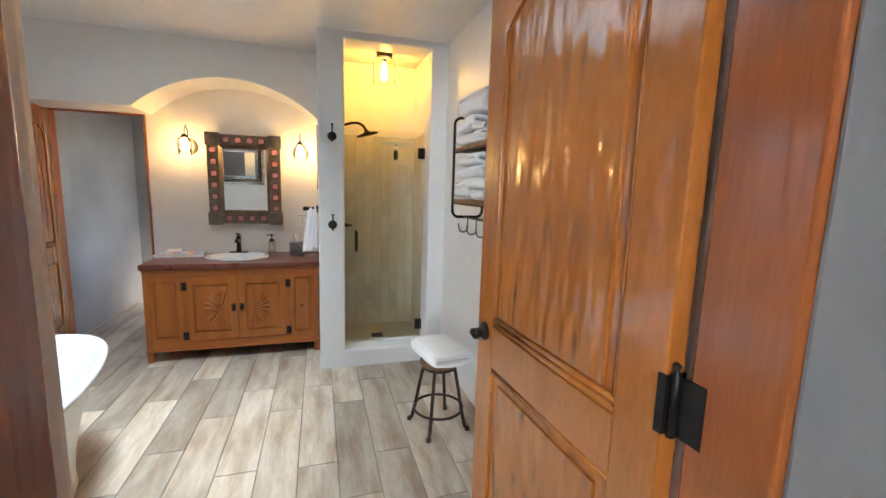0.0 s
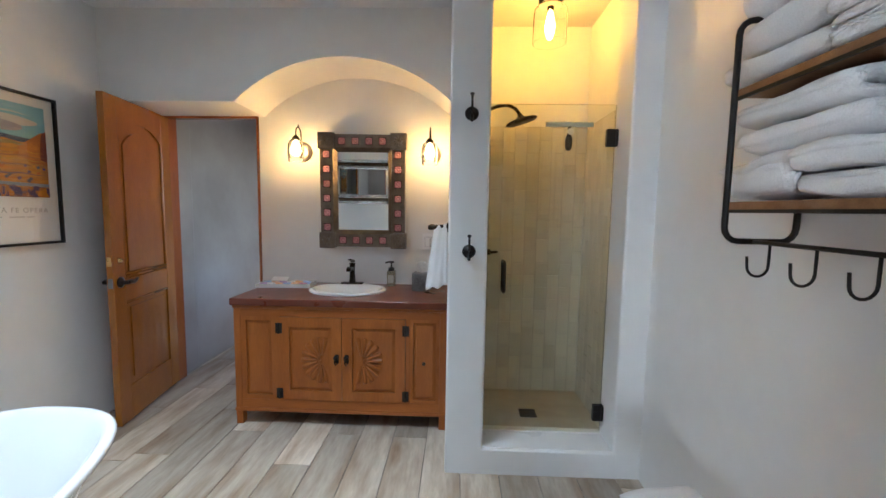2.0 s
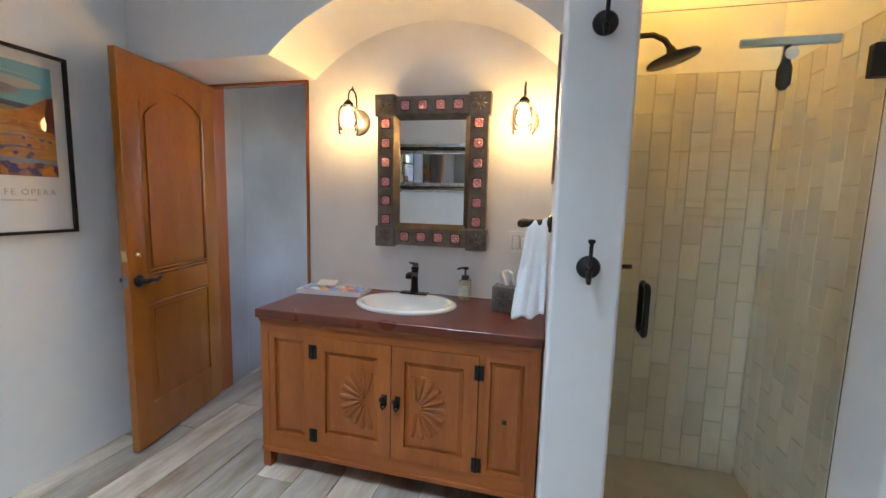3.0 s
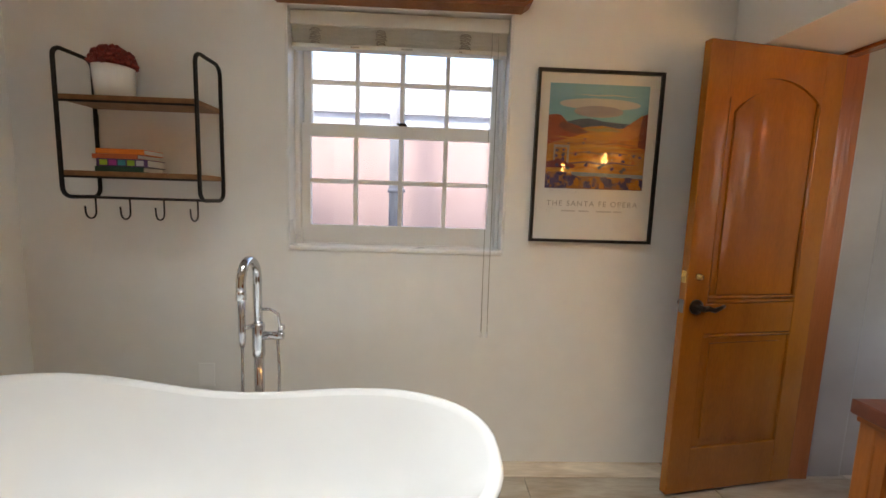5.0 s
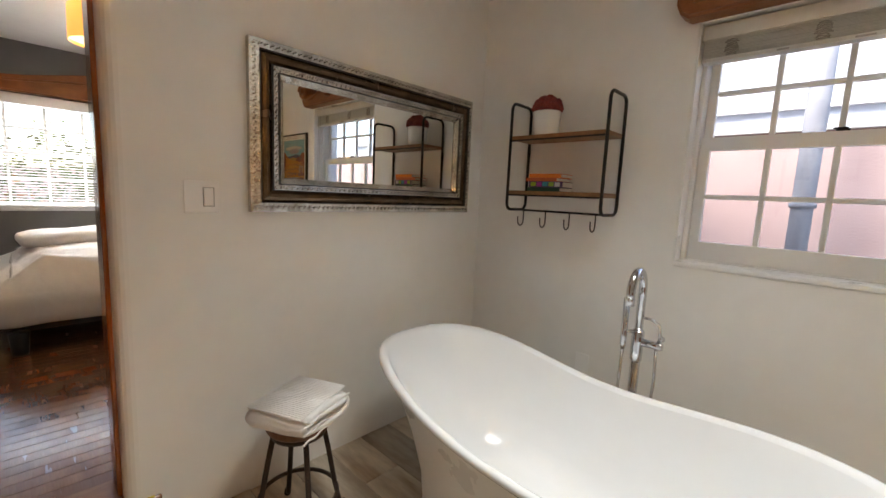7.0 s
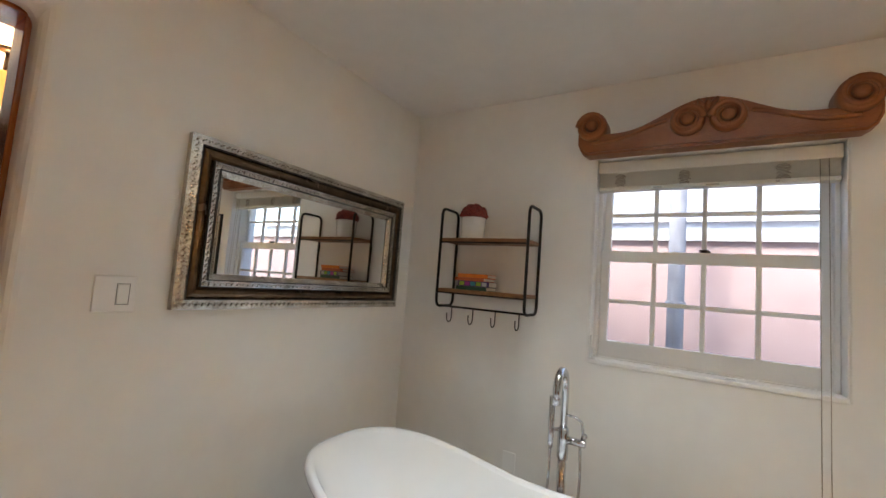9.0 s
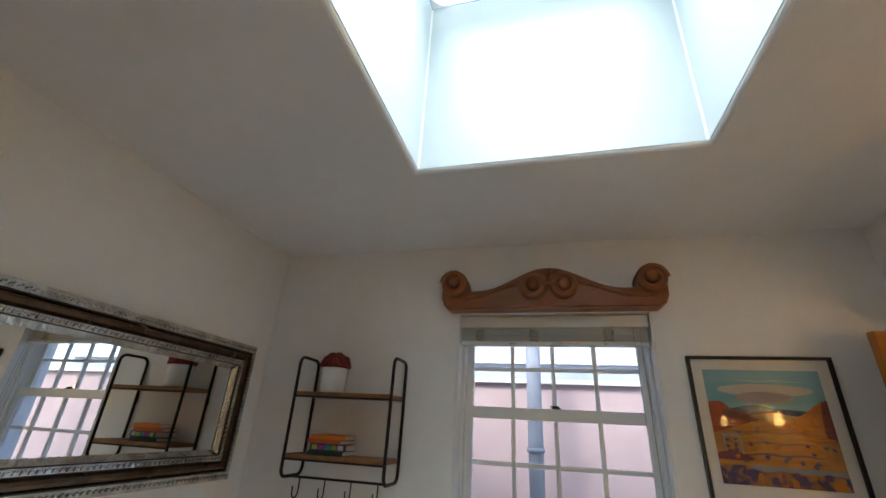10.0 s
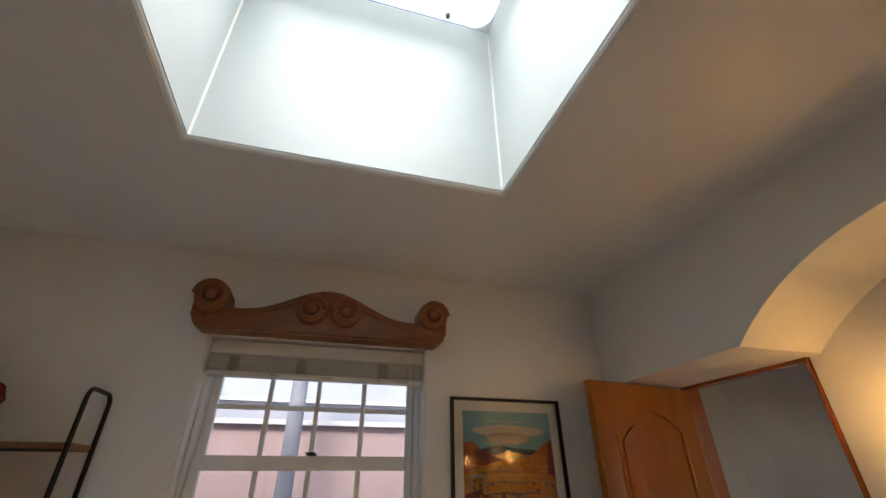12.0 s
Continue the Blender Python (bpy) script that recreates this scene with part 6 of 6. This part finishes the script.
pl = thing("ceiling_lamp", "lit amber drum ceiling lamp", "ceiling lamp", pose(1.69, -2.05, 2.72))
part("shade", lathe(bmesh.new(), [(0.2, -0.20), (0.205, -0.42), (0.2, -0.42), (0.195, -0.20)], seg=40, caps=False), SHADE, pl, "glowing amber fabric shade")
part("diffuser", lathe(bmesh.new(), [(0.196, -0.40), (0.12, -0.418), (0, -0.425)], seg=36), SHADE_BOTTOM, pl, "white diffuser disc")
part("knob", lathe(bmesh.new(), [(0.012, -0.42), (0.014, -0.44), (0, -0.447)], seg=14), BRASS, pl)
part("rod", tube(bmesh.new(), [(0, 0, 0), (0, 0, -0.22)], 0.012, 10), BRONZE, pl)
part("ceiling_plate", lathe(bmesh.new(), [(0.06, 0), (0.06, -0.015), (0.02, -0.03), (0, -0.03)], seg=24), BRONZE, pl)

w2 = thing("window_2", "wide white double window with lowered blinds", "window", pose(0, -4.4, 0), kind="structure")
part("window_frame", slab(bmesh.new(), [-0.06, 0.0, 1.22, 1.32, 2.53, 2.59], [1.03, 1.09, 2.15, 2.21], lambda i, j: not (i in (1, 3) and j == 1), -0.12, 0.04, XZ), WHITE_PAINT, w2, "white painted frame")
for a, b in ((0.0, 1.22), (1.32, 2.53)):
    for k in range(1, 4):
        x = a + (b - a) * k / 4
        part("muntin", bx(x - 0.012, x + 0.012, -0.07, -0.045, 1.09, 2.15), WHITE_PAINT, w2)
    for z in (1.35, 1.62, 1.88):
        part("muntin", bx(a, b, -0.068, -0.047, z - (0.02 if z == 1.62 else 0.011), z + (0.02 if z == 1.62 else 0.011)), WHITE_PAINT, w2)
    p = part("pane", bx(a, b, -0.06, -0.056, 1.09, 2.15), WINDOW_GLASS, w2)
    p.visible_shadow = False
part("window_sill", bx(-0.08, 2.61, -0.02, 0.085, 1.02, 1.045, bev=0.005), WHITE_PAINT, w2)
for a, b in ((-0.02, 1.27), (1.275, 2.56)):
    bl = thing("window_blind", "lowered white slat blind in the bedroom window", "blind", pose(0, -4.335, 0), group="bedroom blinds")
    part("headrail", bx(a, b, -0.03, 0.03, 2.10, 2.2, bev=0.004), WHITE_PAINT, bl, "white headrail box")
    for i in range(36):
        s_ = bx(a + 0.01, b - 0.01, -0.0008, 0.0008, -0.011, 0.011)
        bmesh.ops.rotate(s_, cent=(0, 0, 0), matrix=Matrix.Rotation(radians(68), 3, "X"), verts=s_.verts)
        bmesh.ops.translate(s_, vec=(0, -0.005, 1.08 + i * 0.0285), verts=s_.verts)
        part("slat", s_, PLASTIC, bl)
    part("bottom_rail", bx(a + 0.01, b - 0.01, -0.015, 0.015, 1.05, 1.068, bev=0.003), WHITE_PAINT, bl)
carved_valance("carved_valance", "long carved brown valance above the bedroom window", pose(1.27, -4.348, 2.215, 0, 0, 180), 2.95, 0.30, 0.12)
pic = thing("framed_picture", "dark red framed picture on the grey wall", "picture", pose(3.3, -4.349, 1.3, 0, 0, 180))
part("frame", band(bmesh.new(), 0, 0.48, 0, 0.72, 0.03, 0, -0.025), TRIM_WOOD, pic, "dark red frame")
part("sheet", bx(0.02, 0.46, -0.012, -0.004, 0.02, 0.70), PAPER, pic, "pale picture sheet")
solo("baseboard", bx(-1.4, 4.4, -4.352, -4.335, BF, BF + 0.09, bev=0.003), BED_GREY, "grey painted bedroom baseboard", "baseboard", kind="structure")
solo("floor_trim", bx(-1.4, 4.4, -4.336, -4.322, BF, BF + 0.014, bev=0.004), SHELF_WOOD, "light wooden quarter round along the floor", "trim", kind="structure")

# ---------------------------------------------------------------- outdoors
pw = thing("neighbour_roof", "pale metal roof edges above the pink wall", "roof", pose(0, 0, 0))
part("coping", bx(-3.3, -2.93, -3, 7, 2.12, 2.17), WHITE_PAINT, pw, "white coping")
part("fascia", bx(-3.9, -3.7, -3, 7, 2.18, 2.45), PALE_ROOF, pw, "pale blue fascia")
part("fascia_edge", bx(-3.95, -3.62, -3, 7, 2.45, 2.49), WHITE_PAINT, pw, "white roof edge")
part("upper_fascia", bx(-5.0, -4.8, -3, 7, 2.66, 3.40), PALE_ROOF, pw, "pale blue upper fascia")
part("upper_wall", bx(-5.2, -4.9, -3, 7, 0, 2.72), PINK_STUCCO, pw, "pink stucco upper wall")
dp = thing("downpipe", "weathered grey pipe in front of the pink wall", "pipe", pose(-2.35, 1.56, -0.5))
part("pipe", tube(bmesh.new(), [(0, 0, 0), (0, 0, 4.2)], 0.075, 14), GREY_POST, dp)
part("bracket", lathe(bmesh.new(), [(0.075, 1.9), (0.09, 1.9), (0.09, 1.94), (0.075, 1.94)], seg=16, caps=False), GREY_POST, dp)
LEAF = mat("green_leaf", (0.055, 0.11, 0.025), (0.12, 0.13, 0.03), rough=0.6, scale=4, fine=30, grain=0.2)
AUTUMN = mat("autumn_leaf", (0.42, 0.12, 0.03), (0.3, 0.2, 0.04), rough=0.6, scale=4, fine=30, grain=0.2)


def shrub(label, m, size, material, seed):
    t = thing("shrub", label, "shrub", m)
    r4 = random.Random(seed)
    tr = bmesh.new()
    for k in range(6):
        a = r4.uniform(0, 6.28)
        tube(tr, [(0, 0, 0), (0.15 * size * math.cos(a), 0.15 * size * math.sin(a), 0.5 * size), (0.4 * size * math.cos(a), 0.4 * size * math.sin(a), 1.1 * size)], 0.03, 6, radii=[0.04 * size, 0.025 * size, 0.008])
    part("trunk", tr, GREY_POST, t)
    lv = bmesh.new()
    for i in range(1500):
        cl = random.Random(seed * 100 + i % 40)
        c = Vector((cl.gauss(0, 0.42), cl.gauss(0, 0.42), 0.95 + cl.gauss(0, 0.32))) * size
        p = c + Vector((r4.gauss(0, 0.12), r4.gauss(0, 0.12), r4.gauss(0, 0.12))) * size
        s_, a, b = 0.045 * size, r4.uniform(0, 6.28), r4.uniform(-1, 1)
        u = Vector((math.cos(a), math.sin(a), b)).normalized() * s_
        w = Vector((-math.sin(a), math.cos(a), r4.uniform(-1, 1))).normalized() * s_ * 0.5
        lv.faces.new([lv.verts.new(p - u), lv.verts.new(p + w), lv.verts.new(p + u), lv.verts.new(p - w)])
    part("leaves", lv, material, t)


shrub("green shrub outside the bedroom window", pose(2.0, -7.5, -0.5), 1.6, LEAF, 3)
shrub("orange autumn shrub outside the bedroom window", pose(2.9, -7.0, -0.5), 1.2, AUTUMN, 5)
shrub("green shrub outside the bedroom window", pose(0.6, -8.5, -0.5), 1.9, LEAF, 7)
garden = setting("garden_wall", bx(-8, 10, -12.2, -12, -0.5, 1.6), PINK_STUCCO, "pink stucco garden wall outside", "wall")

# ---------------------------------------------------------------- floor planks, floor boards and shower tiles
rp = random.Random(11)
_pl = {}


def plank_mesh(w, ln, t, mt, key):
    k = (key, round(w, 3), round(ln, 3))
    if k not in _pl:
        bm = bmesh.new()
        c = 0.0015
        top = [(-w / 2 + c, -ln / 2 + c), (w / 2 - c, -ln / 2 + c), (w / 2 - c, ln / 2 - c), (-w / 2 + c, ln / 2 - c)]
        mid = [(-w / 2, -ln / 2), (w / 2, -ln / 2), (w / 2, ln / 2), (-w / 2, ln / 2)]
        a, b, d = [bm.verts.new((x, y, 0)) for x, y in top], [bm.verts.new((x, y, -c)) for x, y in mid], [bm.verts.new((x, y, -t)) for x, y in mid]
        bm.faces.new(a)
        for i in range(4):
            j = (i + 1) % 4
            bm.faces.new((b[i], b[j], a[j], a[i]))
            bm.faces.new((d[i], d[j], b[j], b[i]))
        _pl[k] = mesh_of(key, bm, mt)
    return _pl[k]


PITCH, LONG = 0.2025, 0.915
starts = {0: 2.15, 1: 2.47, 2: 2.14, -1: 2.75, -2: 2.46, 3: 2.44, 4: 2.157, 5: 2.47, -3: 2.156}
for r in range(-9, 9):
    xa = 1.54 + r * PITCH
    if xa > E or xa + PITCH < -0.05:
        continue
    y_end = 2.80 if xa > 2.2 else (5.5 if xa < 1.6 else N + 0.02)
    y = starts.get(r, rp.uniform(0, LONG))
    while y > 0:
        y -= LONG
    while y < y_end:
        ya, yb2 = max(y, -0.02), min(y + LONG, y_end)
        if yb2 - ya > 0.06:
            o = new("plank", plank_mesh(PITCH - 0.004, yb2 - ya - 0.004, 0.007, PLANK, "plank"))
            o.location, o.parent = (xa + PITCH / 2, (ya + yb2) / 2, rp.uniform(-0.0004, 0.0004)), floor
        y += LONG
for r in range(0, 56):
    ya = -4.33 + r * 0.0735
    x = -1.4 - rp.uniform(0, 1.5)
    while x < 4.4:
        ln = rp.uniform(0.9, 2.2)
        a, b = max(x, -1.4), min(x + ln, 4.4)
        if b - a > 0.1:
            o = new("board", plank_mesh(0.0725, round(b - a, 1), 0.004, BED_FLOOR, "board"))
            o.location, o.rotation_euler, o.parent = ((a + b) / 2, ya + 0.037, BF + 0.0005), (0, 0, radians(90)), bedroom_floor
        x += ln

shower_floor = setting("shower_floor", bx(2.44, E, 2.94, N + 0.01, -0.05, 0.03), SHOWER_FLOOR, "beige shower floor", "floor")


def tile_wall(name, label, u0, u1, z1, place, m_of):
    """A grouted backing with upright tiles laid in running bond."""
    wl = setting(name, place(u0, u1, 0.03, z1), TILE_GROUT, label, "wall")
    TW, TH, G = 0.0875, 0.1775, 0.003
    c = 0
    u = u0
    while u < u1 - 0.01:
        w = min(TW, u1 - u) - G
        z = 0.03 - (TH / 2 if c % 2 else 0)
        while z < z1 - 0.012:
            a, b = max(z, 0.03), min(z + TH, z1)
            if b - a > 0.012:
                k = ("tile", round(w, 3), round(b - a, 3))
                if k not in _pl:
                    _pl[k] = mesh_of("tile", bx(-w / 2, w / 2, -0.006, 0, -(b - a - G) / 2, (b - a - G) / 2, bev=0.0018, seg=1), TILE)
                o = new("tile", _pl[k])
                o.matrix_basis = m_of(u + (w + G) / 2, (a + b) / 2, rp.uniform(-0.001, 0.0007))
                o.parent = wl
            z += TH
        u += TW
        c += 1
    return wl


tile_wall("tile_wall_back", "cream upright subway tiles at the shower back", 2.454, 3.225, 1.99, lambda a, b, z0, z1: bx(a, b, N - 0.028, N + 0.002, z0, z1), lambda u, z, e: pose(u, N - 0.0275 + e, z))
tile_wall("tile_wall_side", "cream upright subway tiles on the shower side", 2.952, N - 0.03, 1.99, lambda a, b, z0, z1: bx(3.232, E + 0.002, a, b, z0, z1), lambda u, z, e: pose(3.233 + e, u, z, 0, 0, -90))
tile_wall("tile_wall_inner", "cream upright subway tiles beside the shower valve", 2.952, N - 0.03, 1.99, lambda a, b, z0, z1: bx(2.448, 2.4535, a, b, z0, z1), lambda u, z, e: pose(2.453 + e * 0.5, u, z, 0, 0, 90))
upper_side = setting("shower_upper_wall", bx(3.236, E + 0.001, 2.952, N, 1.993, 2.7), PLASTER_WHITE, "white plaster above the shower tiles", "wall")
